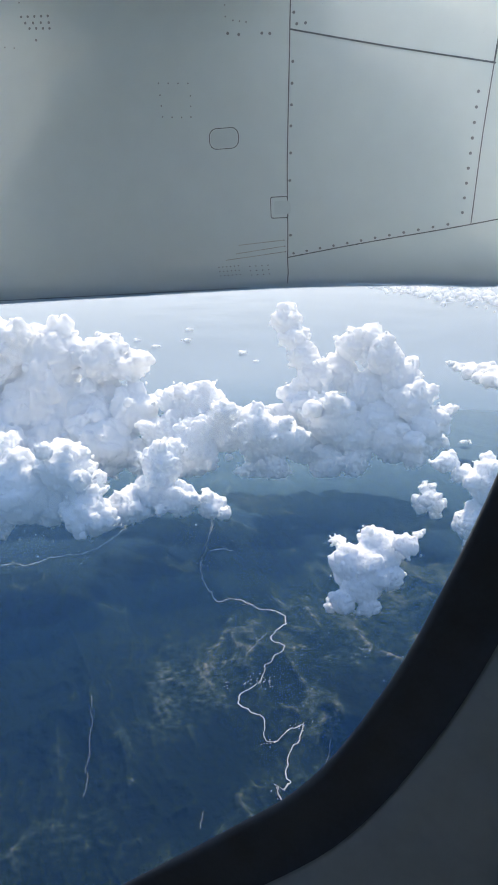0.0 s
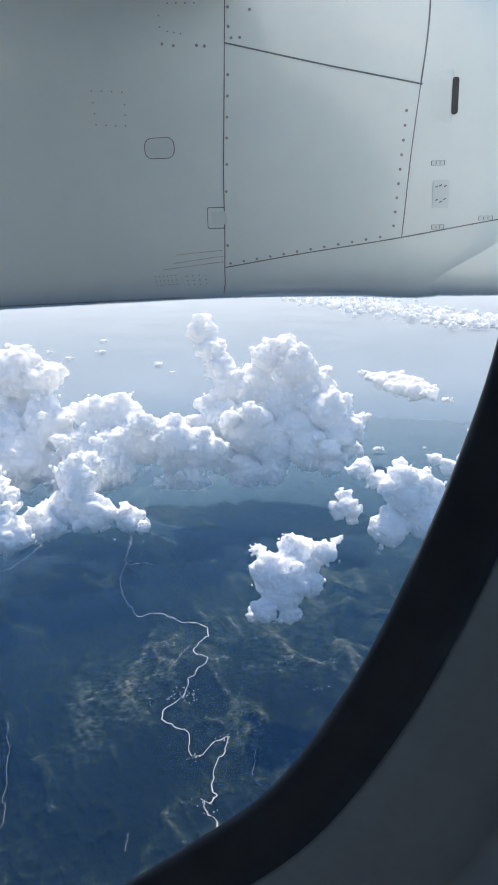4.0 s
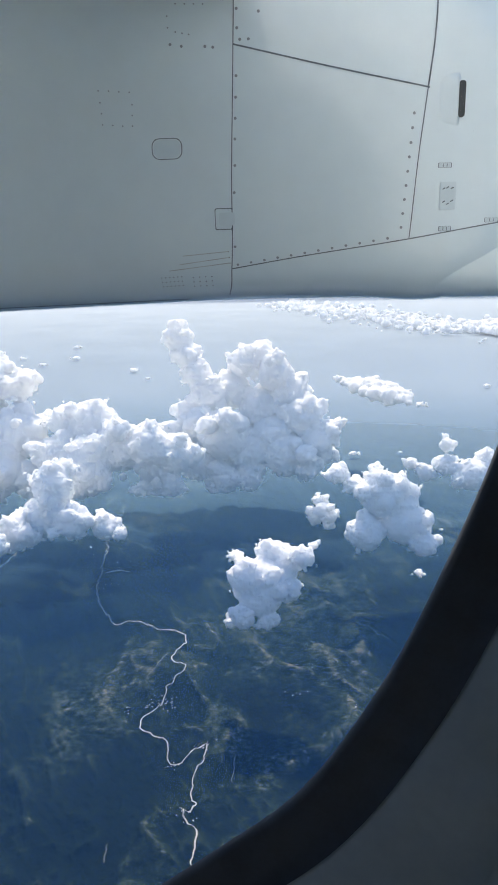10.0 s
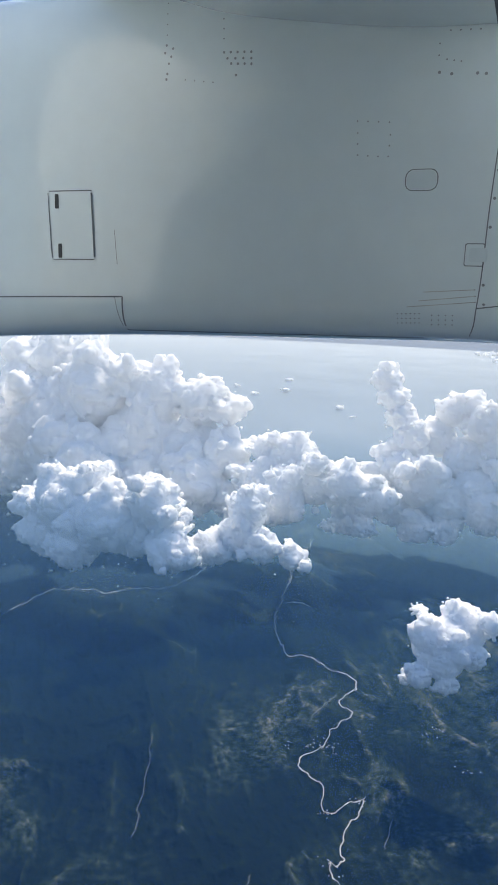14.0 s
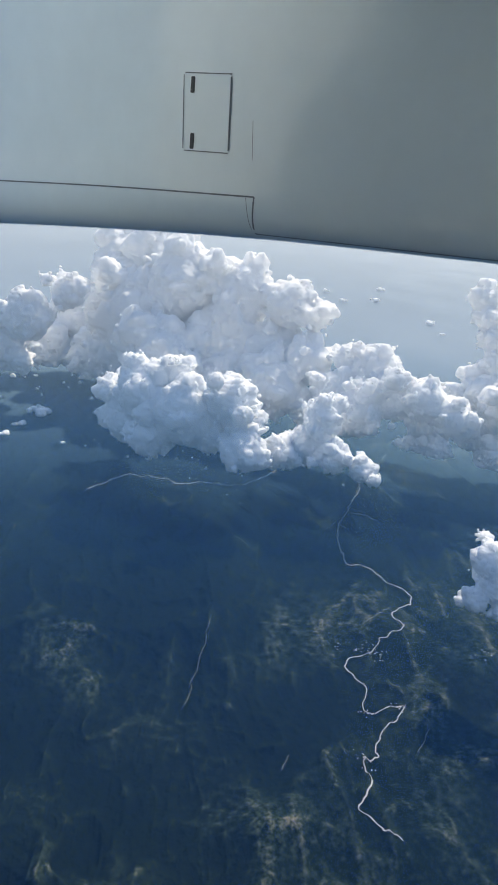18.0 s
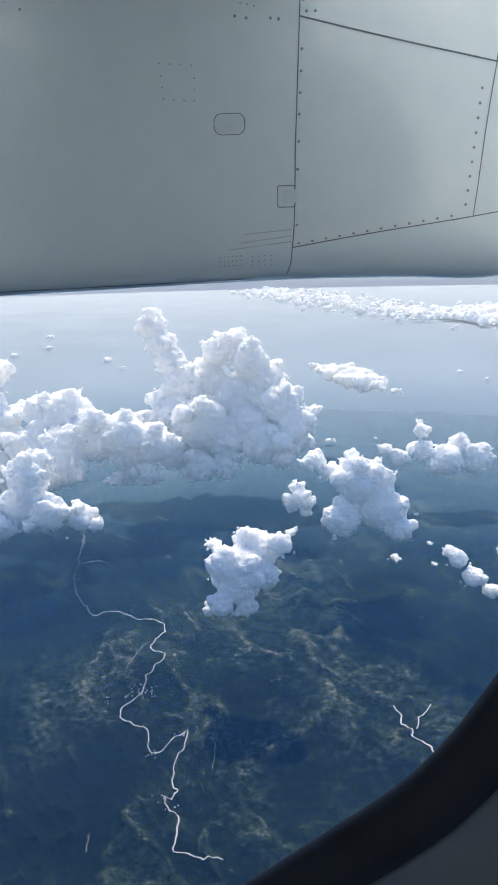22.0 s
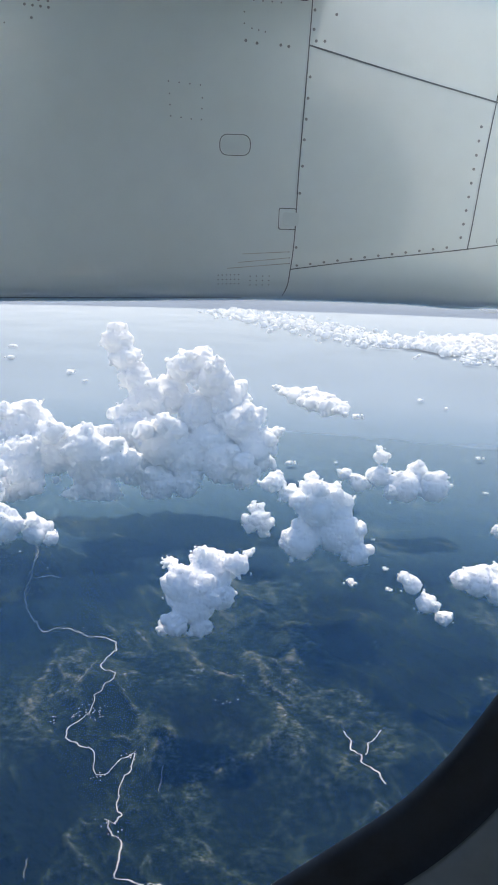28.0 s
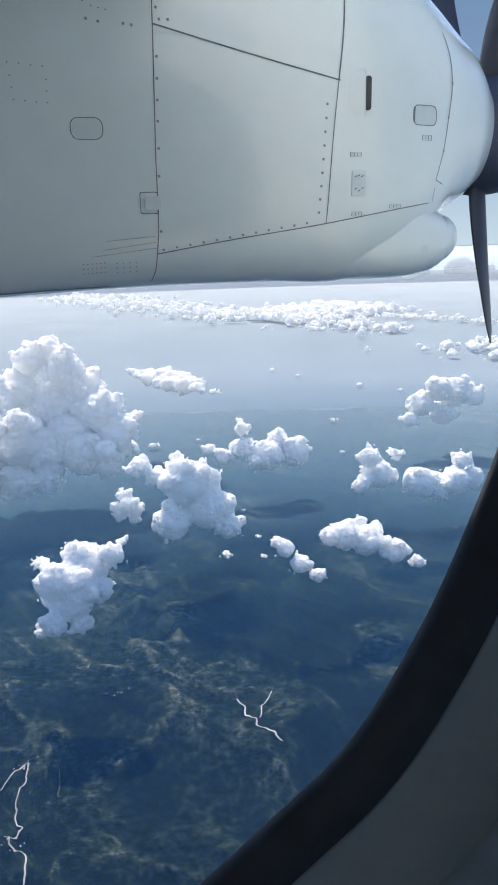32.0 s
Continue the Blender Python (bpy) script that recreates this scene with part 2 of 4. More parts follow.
LOW_HAZE = veil_material("painted_pale_haze", (0.3, 0.5, 0.7), 1.0, 0.15, 0.006, [
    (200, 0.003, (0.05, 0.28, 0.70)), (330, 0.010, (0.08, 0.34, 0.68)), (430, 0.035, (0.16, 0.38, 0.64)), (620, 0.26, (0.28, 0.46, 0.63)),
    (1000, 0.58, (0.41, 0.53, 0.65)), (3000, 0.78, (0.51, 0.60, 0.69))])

# ---- ground, sea, haze ----
GROUND = -200.0


def relief(x, y):
    """Height of the hills over the sea, and their cover (0 valley forest, 1 bare ridge; lower towards the near left),
    at arrays x, y.
    """
    c, w = math.cos(0.6), math.sin(0.6)
    p = np.stack([x, y, np.zeros_like(x)], -1)
    lean = np.stack([(c * x + w * y) * 1.0, (c * y - w * x) * 0.62, np.zeros_like(x)], -1)
    warp = vnoise(lean / 55, 11) * 12 + vnoise(lean / 9, 12) * 2.0
    turn_ = vnoise(lean / 48, 13) * 10 + vnoise(lean / 8, 14) * 1.8
    q = lean + np.stack([warp, turn_, np.zeros_like(x)], -1)
    h, bare, amp, size, keep = 0, 0, 1.0, 62.0, 1.0
    for k in range(7):
        q = q[:, [1, 0, 2]] * (1, -1, 1) + 17.3 * k
        r = (1 - np.abs(vnoise(q / size, 20 + k))) ** 2
        h = h + amp * r * keep
        if k > 0:
            bare = bare + (0.30, 0.34, 0.28, 0.16, 0.09, 0.05)[k - 1] * (r ** 1.5 - 0.33) * (0.3 + keep)
        keep = np.clip(0.35 + 0.9 * r * keep, 0, 1)
        amp, size = amp * 0.54, size * 0.50
    coast = 790 + 90 * vnoise(p / 210, 5) + 40 * vnoise(p / 70, 6) - 0.15 * x
    inland = np.clip((coast - y) / 60, -1, 1)
    flat = np.clip(0.7 + 0.5 * vnoise(p / 160, 8) + (230 - y) / 700, 0.15, 1)
    wide = 0.5 * vnoise(p / 85, 31) + 0.4 * vnoise(p / 33, 32)
    # The last cover term makes the land darker towards the near left
    return np.where(inland > 0, 0.3 + 10.0 * flat * h * np.clip(inland, 0, 1), inland * 6), 0.275 + 0.62 * bare + 0.24 * wide + 0.12 * np.clip((x + 0.45 * y - 60) / 90, -1.4, 0.5)


def terrain(x, y):
    return relief(x, y)[0]


def cover_of(me, bare):
    me.attributes.new("cover", "FLOAT", "POINT").data.foreach_set("value", np.asarray(bare, np.float32))


def grid_sheet(x0, x1, y0, y1, step):
    xs, ys = np.arange(x0, x1 + 1e-6, step), np.arange(y0, y1 + 1e-6, step)
    gx, gy = np.meshgrid(xs, ys, indexing="ij")
    z = GROUND + terrain(gx.ravel(), gy.ravel())
    return np.stack([gx.ravel(), gy.ravel(), z], -1), loft_faces(len(xs), len(ys), False)


# a fan of hills in front of the window, finer towards the aircraft
bearing = np.linspace(radians(-58), radians(44), 780)
reach = 105 * (900 / 105) ** np.linspace(0, 1, 560)
gx, gy = np.outer(np.sin(bearing), reach).ravel(), np.outer(np.cos(bearing), reach).ravel()
gz, bare = relief(gx, gy)
hills = hang("ground", mesh_from("ground", np.stack([gx, gy, GROUND + gz], -1), loft_faces(780, 560, False)[:, ::-1], LAND))
cover_of(hills.data, bare)
tagged(hills, "dark green forested hills with pale ridges and valleys", "ground", kind="structure")
coarse = hang("ground_beyond", mesh_from("ground_beyond", *grid_sheet(-2400, 2400, -2400, 40, 40), LAND))
tagged(coarse, "dark green forested land beneath the aircraft", "ground", kind="structure")

ring = np.linspace(0, 2 * math.pi, 97)[:-1]


def disc(radius, z, rings):
    rr = radius * np.linspace(0.004, 1, rings) ** 2
    v = np.stack([np.outer(rr, np.cos(ring)).ravel(), np.outer(rr, np.sin(ring)).ravel(), np.full(rings * 96, z)], -1)
    return v, loft_faces(rings, 96)


sea = hang("water", mesh_from("water", *disc(4900, GROUND, 40), WATER))
tagged(sea, "hazy blue sea stretching out to the horizon", "sea", kind="structure")
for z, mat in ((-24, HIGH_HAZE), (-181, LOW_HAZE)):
    veil = hang("painted_haze_sheet", mesh_from("painted_haze_sheet", *disc(4850, z, 12), mat))
    tagged(veil, "flat sheet with blue distance haze painted in", "haze", kind="stuff")


# Added glowing wall: horizon haze and low sky painted as emission by height
FAR = bpy.data.materials.new("glowing_horizon_backdrop")
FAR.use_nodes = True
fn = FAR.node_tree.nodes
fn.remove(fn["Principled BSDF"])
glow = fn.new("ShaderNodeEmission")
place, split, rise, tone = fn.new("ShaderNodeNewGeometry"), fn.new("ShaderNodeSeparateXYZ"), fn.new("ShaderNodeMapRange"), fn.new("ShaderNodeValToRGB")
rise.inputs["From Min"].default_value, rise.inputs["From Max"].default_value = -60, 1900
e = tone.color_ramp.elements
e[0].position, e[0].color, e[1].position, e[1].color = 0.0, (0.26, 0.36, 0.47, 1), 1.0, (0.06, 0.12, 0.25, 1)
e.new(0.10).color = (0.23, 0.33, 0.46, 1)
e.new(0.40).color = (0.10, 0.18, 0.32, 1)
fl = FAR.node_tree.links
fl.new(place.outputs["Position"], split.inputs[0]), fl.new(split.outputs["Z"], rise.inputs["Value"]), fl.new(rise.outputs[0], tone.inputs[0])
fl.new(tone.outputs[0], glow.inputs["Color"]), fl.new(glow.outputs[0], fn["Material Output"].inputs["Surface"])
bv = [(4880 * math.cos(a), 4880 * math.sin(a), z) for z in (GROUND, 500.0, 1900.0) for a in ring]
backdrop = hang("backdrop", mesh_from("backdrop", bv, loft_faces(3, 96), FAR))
tagged(backdrop, "glowing backdrop painted with pale haze rising into blue sky", "horizon", kind="structure")


def ribbon(points, width, lift):
    """A road laid over the hills along points (x, y)."""
    pts = np.array(points, float)
    d = np.r_[0, np.cumsum(np.hypot(*np.diff(pts, axis=0).T))]
    s = np.arange(0, d[-1], 0.7)
    x, y = spline(d, pts[:, 0], s), spline(d, pts[:, 1], s)
    p = np.stack([x, y, x * 0], -1)
    x, y = x + 1.1 * vnoise(p / 4.5, 3) + 0.7 * vnoise(p / 2.2, 33), y + 1.4 * vnoise(p / 4.5, 4) + 0.8 * vnoise(p / 2.2, 34)
    tx, ty = np.gradient(x), np.gradient(y)
    n = np.hypot(tx, ty) + 1e-9
    w = width * (1 + 0.25 * vnoise(p / 9, 7))
    v = []
    for side in (-0.5, 0.5):
        ex, ey = x - ty / n * w * side, y + tx / n * w * side
        v.append(np.stack([ex, ey, GROUND + terrain(ex, ey) + lift], -1))
    v = np.stack(v, 1).reshape(-1, 3)
    return v, loft_faces(len(s), 2, False)


def road(points, width, label, mat=ROAD):
    ob = hang("road", mesh_from("road", *ribbon(points, width, 0.5), mat))
    tagged(ob, label, "road", kind="structure")


road([(-151.2, 539), (-139.3, 445), (-133.5, 417), (-128.8, 393), (-123.9, 364), (-105.1, 337), (-83.9, 331), (-61.6, 319), (-64.9, 296), (-57.7, 289), (-64.2, 273), (-63.9, 263), (-71.7, 256), (-67.4, 247), (-60.3, 244), (-52.9, 229), (-47.0, 232), (-41.1, 238), (-41.7, 224), (-41.3, 209), (-39.2, 206), (-43.0, 200), (-36.8, 193), (-36.4, 180), (-28.3, 176), (-19.3, 176)], 0.46, "pale winding road through the hills")
road([(-128.8, 393), (-119.9, 396), (-112.0, 399)], 0.7, "short pale side road")
road([(-204.1, 437), (-200.4, 413), (-222.0, 368), (-234.7, 358), (-257.5, 350), (-277.9, 331), (-285.5, 318)], 0.7, "pale road along the valley towns")
road([(50, 262), (52, 247), (56, 232), (60, 225)], 0.55, "pale dry river bed on a slope")
road([(65, 262), (60, 255), (55, 245)], 0.4, "pale branch of a dry river bed")
for track in ([(-130, 230), (-125, 215), (-120, 200), (-116, 190)], [(-74, 281), (-71, 290), (-69, 303)], [(-27, 232), (-28, 226), (-27, 220)],
              [(-84, 425), (-69, 431), (-54, 436)], [(-135, 396), (-126, 400), (-117, 401)], [(-67, 180), (-68, 185), (-67, 190)]):
    road(track, 0.24, "narrow grey dirt track between fields", TRACK)


def village(x, y, count, spread, seed):
    """A scatter of small houses with pitched roofs on the hills."""
    rng = np.random.default_rng(seed)
    bm = bmesh.new()
    for _ in range(count):
        px, py = x + rng.normal() * spread, y + rng.normal() * spread
        z = GROUND + float(terrain(np.array([px]), np.array([py]))[0])
        w, d, h, a = rng.uniform(0.10, 0.22), rng.uniform(0.12, 0.28), rng.uniform(0.10, 0.2), rng.uniform(0, math.pi)
        c, s = math.cos(a), math.sin(a)
        at = lambda u, v, k: bm.verts.new((px + c * u - s * v, py + s * u + c * v, z + k))
        lo = [at(u, v, -0.3) for u, v in ((-w, -d), (w, -d), (w, d), (-w, d))]
        hi = [at(u, v, h) for u, v in ((-w, -d), (w, -d), (w, d), (-w, d))]
        top = [at(0, -d, h * 1.7), at(0, d, h * 1.7)]
        for i in range(4):
            bm.faces.new((lo[i], lo[(i + 1) % 4], hi[(i + 1) % 4], hi[i]))
        bm.faces.new((hi[0], hi[1], top[0])), bm.faces.new((hi[2], hi[3], top[1]))
        for f in (bm.faces.new((hi[1], hi[2], top[1], top[0])), bm.faces.new((hi[3], hi[0], top[0], top[1]))):
            f.material_index = int(rng.uniform() < 0.4)
    ob = part("village_houses", bm, HOUSE, smooth=False)
    ob.data.materials.append(ROOF)
    tagged(ob, "scattered pale village houses among the hills", "houses", kind="stuff")


for k, (x, y, count, spread) in enumerate(((-62.9, 264, 34, 3.2), (-123.2, 372, 26, 4), (-41.2, 239, 14, 2), (-42.1, 202, 10, 2), (-211.2, 372, 40, 14), (-250.6, 352, 34, 14), (-84.9, 331, 10, 2.5),
                                           (-281.7, 322, 14, 8), (-51.9, 229, 8, 1.5), (1, 300, 5, 3), (22, 268, 5, 3), (85.1, 330, 12, 14), (-162, 400, 14, 22), (-79.9, 262, 6, 1.5), (-70.9, 263, 5, 0.8), (-18, 300, 8, 2.5), (-2.3, 277, 6, 2.5))):
    village(x, y, count, spread, 300 + k)

# ---- clouds ----
def surface_net(d, origin, step):
    """The zero surface of a grid of distances, as vertices and quads."""
    inside = d < 0
    nx, ny, nz = d.shape
    corner = [(a, b, c) for a in (0, 1) for b in (0, 1) for c in (0, 1)]
    count = sum(inside[a:nx - 1 + a, b:ny - 1 + b, c:nz - 1 + c].astype(np.int8) for a, b, c in corner)
    cells = np.argwhere((count > 0) & (count < 8))
    index = np.full((nx - 1, ny - 1, nz - 1), -1, np.int32)
    index[tuple(cells.T)] = np.arange(len(cells))
    total, weight = np.zeros((len(cells), 3)), np.zeros(len(cells))
    for i, a in enumerate(corner):
        for b in corner[i + 1:]:
            if sum(abs(p - q) for p, q in zip(a, b)) != 1:
                continue
            va, vb = d[tuple((cells + a).T)], d[tuple((cells + b).T)]
            cut = (va < 0) != (vb < 0)
            t = np.where(cut, va / np.where(va == vb, 1, va - vb), 0)
            total += np.where(cut[:, None], np.array(a) + t[:, None] * (np.array(b) - np.array(a)), 0)
            weight += cut
    verts = origin + step * (cells + total / weight[:, None])
    quads = []
    for axis in range(3):
        lo, hi = [slice(None)] * 3, [slice(None)] * 3
        lo[axis], hi[axis] = slice(0, -1), slice(1, None)
        a, b = inside[tuple(lo)], inside[tuple(hi)]
        u, w = [k for k in range(3) if k != axis]
        e = np.argwhere(a != b)
        e = e[(e[:, u] > 0) & (e[:, w] > 0) & (e[:, u] < d.shape[u] - 1) & (e[:, w] < d.shape[w] - 1)]
        du, dw = np.zeros(3, int), np.zeros(3, int)
        du[u], dw[w] = 1, 1
        q = np.stack([index[tuple((e - s).T)] for s in (du + dw, dw, 0 * du, du)], -1)
        flip = a[tuple(e.T)] == (axis == 1)
        q[flip] = q[flip][:, ::-1]
        quads.append(q)
    quads = np.concatenate(quads)
    return verts, quads[(quads >= 0).all(1)]


def billows(lobes, rng, rich=1.0):
    """Spheres on spheres: each lobe carries knobs of all sizes."""
    out = []
    for x, y, z, r in lobes:
        out.append((x, y, z, 0.86 * r))
        for _ in range(int(10 * rich)):
            v = rng.normal(size=3)
            v[2] = abs(v[2]) * 0.9 - 0.35
            v /= np.linalg.norm(v)
            k = r * (0.14 + 0.36 * rng.uniform() ** 1.8)
            out.append((*(np.array((x, y, z)) + v * (r * 0.98 - k * 0.7) * rng.uniform(0.85, 1.0)), k))
    return out


def lattice_noise(n, cell, rng):
    """Smooth noise, -1 to 1, over a grid of n points whose random lattice is cell points wide."""
    v = rng.uniform(-1, 1, [int(k / cell) + 4 for k in n]).astype(np.float32)
    for axis in range(3):
        u = np.arange(n[axis]) / cell + rng.uniform()
        i = np.floor(u).astype(int)
        q = (u - i)
        q = (q * q * q * (q * (q * 6 - 15) + 10)).astype(np.float32)
        q = q.reshape([-1 if k == axis else 1 for k in range(3)])
        v = np.take(v, i, axis) * (1 - q) + np.take(v, i + 1, axis) * q
    return v


def cloud_mesh(name, balls, base, step, seed, rough=1.0, swell=0.0, mat=None, torn=0.0):
    """The skin of a heap of balls, billowing at ever smaller sizes."""
    rng = np.random.default_rng(seed)
    b = np.array(balls)
    lobe = float(np.percentile(b[:, 3], 92))
    band = max(0.55 * lobe, 5 * step)
    lo, hi = (b[:, :3] - b[:, 3:]).min(0) - band * 0.7 - 4 * step, (b[:, :3] + b[:, 3:]).max(0) + band * 0.7 + 4 * step
    lo[2] = max(lo[2], base - 4 * step)
    n = np.ceil((hi - lo) / step).astype(int) + 1
    d = np.full(n, band, np.float32)
    ax = [(lo[k] + step * np.arange(n[k])).astype(np.float32) for k in range(3)]
    for x, y, z, r in balls:
        s, reach = [], r + min(band, 0.9 * r + 4 * step)
        for k, c in enumerate((x, y, z)):
            s.append(slice(max(int((c - reach - lo[k]) / step), 0), max(int((c + reach - lo[k]) / step) + 2, 0)))
        gx, gy, gz = ax[0][s[0]][:, None, None], ax[1][s[1]][None, :, None], ax[2][s[2]][None, None, :]
        if gx.size and gy.size and gz.size:
            f = np.sqrt((gx - x) ** 2 + (gy - y) ** 2 + (gz - z) ** 2) - r
            d[tuple(s)] = np.minimum(d[tuple(s)], f)
    size, gain = lobe * 1.1, 0.46
    while size > 2.2 * step:
        d -= (np.abs(lattice_noise(n, size / step, rng)) - 0.40) * np.float32(size * gain * rough)
        size, gain = size * 0.53, gain * 0.97
    d -= np.float32(swell)
    if torn:   # the underside dissolves into rags
        rise = np.clip((base + torn - ax[2]) / torn, 0, 1)[None, None, :] ** 1.3
        d += rise * (lattice_noise(n, 0.5 * lobe / step, rng) + 0.7 * lattice_noise(n, 0.2 * lobe / step, rng) + 0.35) * np.float32(0.55 * lobe)
    d = np.maximum(d, (base - ax[2])[None, None, :])
    for k in range(3):
        d[tuple(slice(0, 1) if j == k else slice(None) for j in range(3))] = step
        d[tuple(slice(-1, None) if j == k else slice(None) for j in range(3))] = step
    verts, quads = surface_net(d, lo, step)
    return mesh_from(name, verts, quads, mat or CLOUD)


CLOUD_FLOOR = -166.0   # height at which all the cumulus has its base


def cloud(y, lobes, label, depth=0.6, seed=1, base=-140.0):
    rng = np.random.default_rng(seed)
    k = CLOUD_FLOOR / base
    y, lobes, base = y * k, [(x * k, z * k, r * k) for x, z, r in lobes], CLOUD_FLOOR
    z_mid = np.mean([z for _, z, _ in lobes])
    far = math.hypot(y, lobes[0][0])
    solid = [(x, y + depth * r * rng.uniform(-1, 1) + 0.35 * (z - z_mid), z, r * 0.93) for x, z, r in lobes]
    for x, py, z, r in list(solid):   # smaller heaps budding from each lobe
        for _ in range(4):
            a, q = rng.uniform(-0.5, math.pi + 0.5), r * rng.uniform(0.25, 0.5)
            solid.append((x + math.cos(a) * r * 0.85, py + rng.normal() * r * 0.4, z + math.sin(a) * r * 0.78, q))
    balls, fine = billows(solid, rng), far / (760 if len(lobes) < 13 else 540 if far > 570 else 610)
    for x, py, z, r in list(solid):   # loose scraps drifting off the edges
        for _ in range(3):
            v = rng.normal(size=3)
            v /= np.linalg.norm(v)
            balls.append((*(np.array((x, py, z)) + v * r * rng.uniform(1.0, 1.28)), max(r * rng.uniform(0.03, 0.12), 1.3 * fine)))
    tall = max(z + r for _, z, r in lobes) - base
    torn = min(0.5 * tall, 34) if len(lobes) > 12 else 0.28 * tall
    ob = hang("cloud", cloud_mesh("cloud", balls, base, fine, seed, 1.0, torn=torn))
    tagged(ob, label, "cloud", group="cumulus clouds")
    return ob


cloud(394, [(-309, -46, 29.1), (-339, -66, 34.6), (-269, -64, 31.8), (-371, -105, 31.9), (-228, -65, 26.6), (-195, -66, 20.2), (-176, -70, 12.6), (-306, -94, 44.0), (-234, -96, 34.8), (-264, -118, 36.3), (-199, -97, 20.5), (-330, -128, 34), (-225, -124, 28), (-290, -132, 32), (-380, -132, 26), (-170, -98, 19), (-186, -116, 25), (-163, -124, 16)], "tall white cumulus with grey shaded flanks", seed=1)
cloud(288, [(-214, -106, 21.0), (-187, -111, 22.4), (-230, -127, 16.7), (-164, -99, 15.7), (-243, -113, 11.4), (-174, -122, 12.4), (-205, -127, 15.5), (-203, -95, 12.1), (-150, -122, 14), (-158, -112, 13)], "broad bright white cumulus bank with ragged base", seed=2)
cloud(326, [(-341, -93, 19.8), (-363, -116, 22.7), (-326, -76, 14.6), (-396, -111, 26.0), (-433, -126, 27.5)], "white cumulus heap with grey underside", seed=3)
cloud(316, [(-132, -124, 14.4), (-116, -125, 10.7), (-101, -129, 8.8), (-145, -129, 11.6), (-128, -108, 12.4), (-92, -130, 4.4)], "low white cumulus with rounded knobs", seed=4)
cloud(380, [(-127, -93, 18.7), (-142, -90, 12.3), (-108, -103, 18.5), (-127, -114, 20.6), (-88, -100, 14.9), (-146, -108, 14.6), (-74, -106, 14.9)], "long ridge of white billowing cumulus", seed=5)
cloud(392, [(-76, -44, 10.4), (-70, -54, 9.1), (-63, -64, 10.5), (-56, -75, 13.2), (-44, -75, 14.5), (-35, -58, 11.7), (-25, -55, 11.0), (-17, -64, 13.0), (-8, -76, 13.8), (0, -87, 13.8), (8, -99, 11.9), (11, -109, 9.3), (20, -92, 4.6), (-26, -85, 15.9), (-18, -101, 17.4), (-33, -108, 17.5), (-46, -97, 17.4), (-60, -92, 13.4), (-70, -86, 9.3), (-77, -102, 12.8), (-62, -114, 14.9), (-88, -115, 12.3), (-78, -127, 11.6), (-47, -123, 12.9), (-33, -123, 11.5), (-10, -110, 16.1), (2, -116, 9.4), (-98, -111, 9.5), (-92, -129, 9.6)], "twin-headed towering cumulus with grey shaded front", seed=6, base=-130.0)
cloud(314, [(38, -110, 13.8), (49, -124, 13.5), (30, -128, 10.7), (35, -103, 7.7), (23, -105, 4.9), (58, -133, 7.4), (16, -99, 6.0), (46, -109, 8.3)], "white knobbly cumulus trailing small shreds", seed=7)
cloud(344, [(10, -128, 5.6), (6, -133, 4.8), (14, -131, 4.6), (8, -124, 3.6), (13, -136, 3.8), (3, -129, 3.0), (11, -122, 2.2)], "small grey-white shaded cloud puff", seed=8)
cloud(397, [(85, -120, 7.7), (99, -124, 11.3), (117, -125, 11.4), (72, -124, 6.3), (85, -108, 5.5), (64, -119, 4.8), (108, -118, 8.5)], "broken white cumulus over the hazy sea", seed=9)
cloud(238, [(-13, -109, 6.3), (-21, -115, 8.6), (-9, -114, 8.6), (0, -108, 5.0), (-16, -123, 9.6), (-23, -129, 5.9), (-6, -121, 5.9), (-26, -109, 2.8), (-14, -131, 4.6), (-28, -133, 2.8), (4, -105, 2.0), (-15, -115, 8.2)], "single bright white cumulus over dark hills", seed=10)
cloud(452, [(245, -104, 11.3), (259, -108, 14.1), (232, -115, 11.2), (271, -111, 9.8), (219, -124, 6.8), (251, -123, 12.3)], "domed white cumulus over hazy sea", seed=11)
cloud(334, [(142, -113, 6.9), (149, -124, 10.2), (170, -128, 10.5), (136, -127, 5.1), (159, -113, 3.8), (191, -129, 9.4), (198, -120, 6.0), (181, -134, 6.0), (205, -131, 8.2)], "wide broken white cumulus with torn base", seed=12)
cloud(262, [(102, -125, 8.1), (112, -128, 8.8), (94, -124, 5.0), (123, -132, 6.3), (133, -138, 3.8)], "low white cumulus over the valley", seed=13)
cloud(256, [(72, -124, 4.6), (77, -130, 4.7), (85, -136, 3.7), (69, -121, 2.9)], "small torn white cumulus", seed=14)


def shred(points, base, label, seed, flat=0.6, name="cloud_shred"):
    """A small ragged cloud: a few puffs strung along points (x, y, radius)."""
    rng = np.random.default_rng(seed)
    lobes = []
    for x, y, r in points:
        a = rng.uniform(-0.6, 0.6)
        for _ in range(11):
            u, v = np.clip(rng.normal(size=2), -1.5, 1.5) * (0.42, 0.26)
            lobes.append((x + r * (u * math.cos(a) - v * math.sin(a)), y + r * (u * math.sin(a) + v * math.cos(a)) * 1.3,
                          base + r * rng.uniform(0.05, 0.45) * flat, r * rng.uniform(0.22, 0.42) * (1.1 - 0.5 * abs(u))))
    x, y, r = points[0]
    ob = hang(name, cloud_mesh(name, billows(lobes, rng, 0.5), base, max(math.hypot(x, y) / 900, r / 18), seed, 0.75))
    return tagged(ob, label, "cloud", group="small clouds")


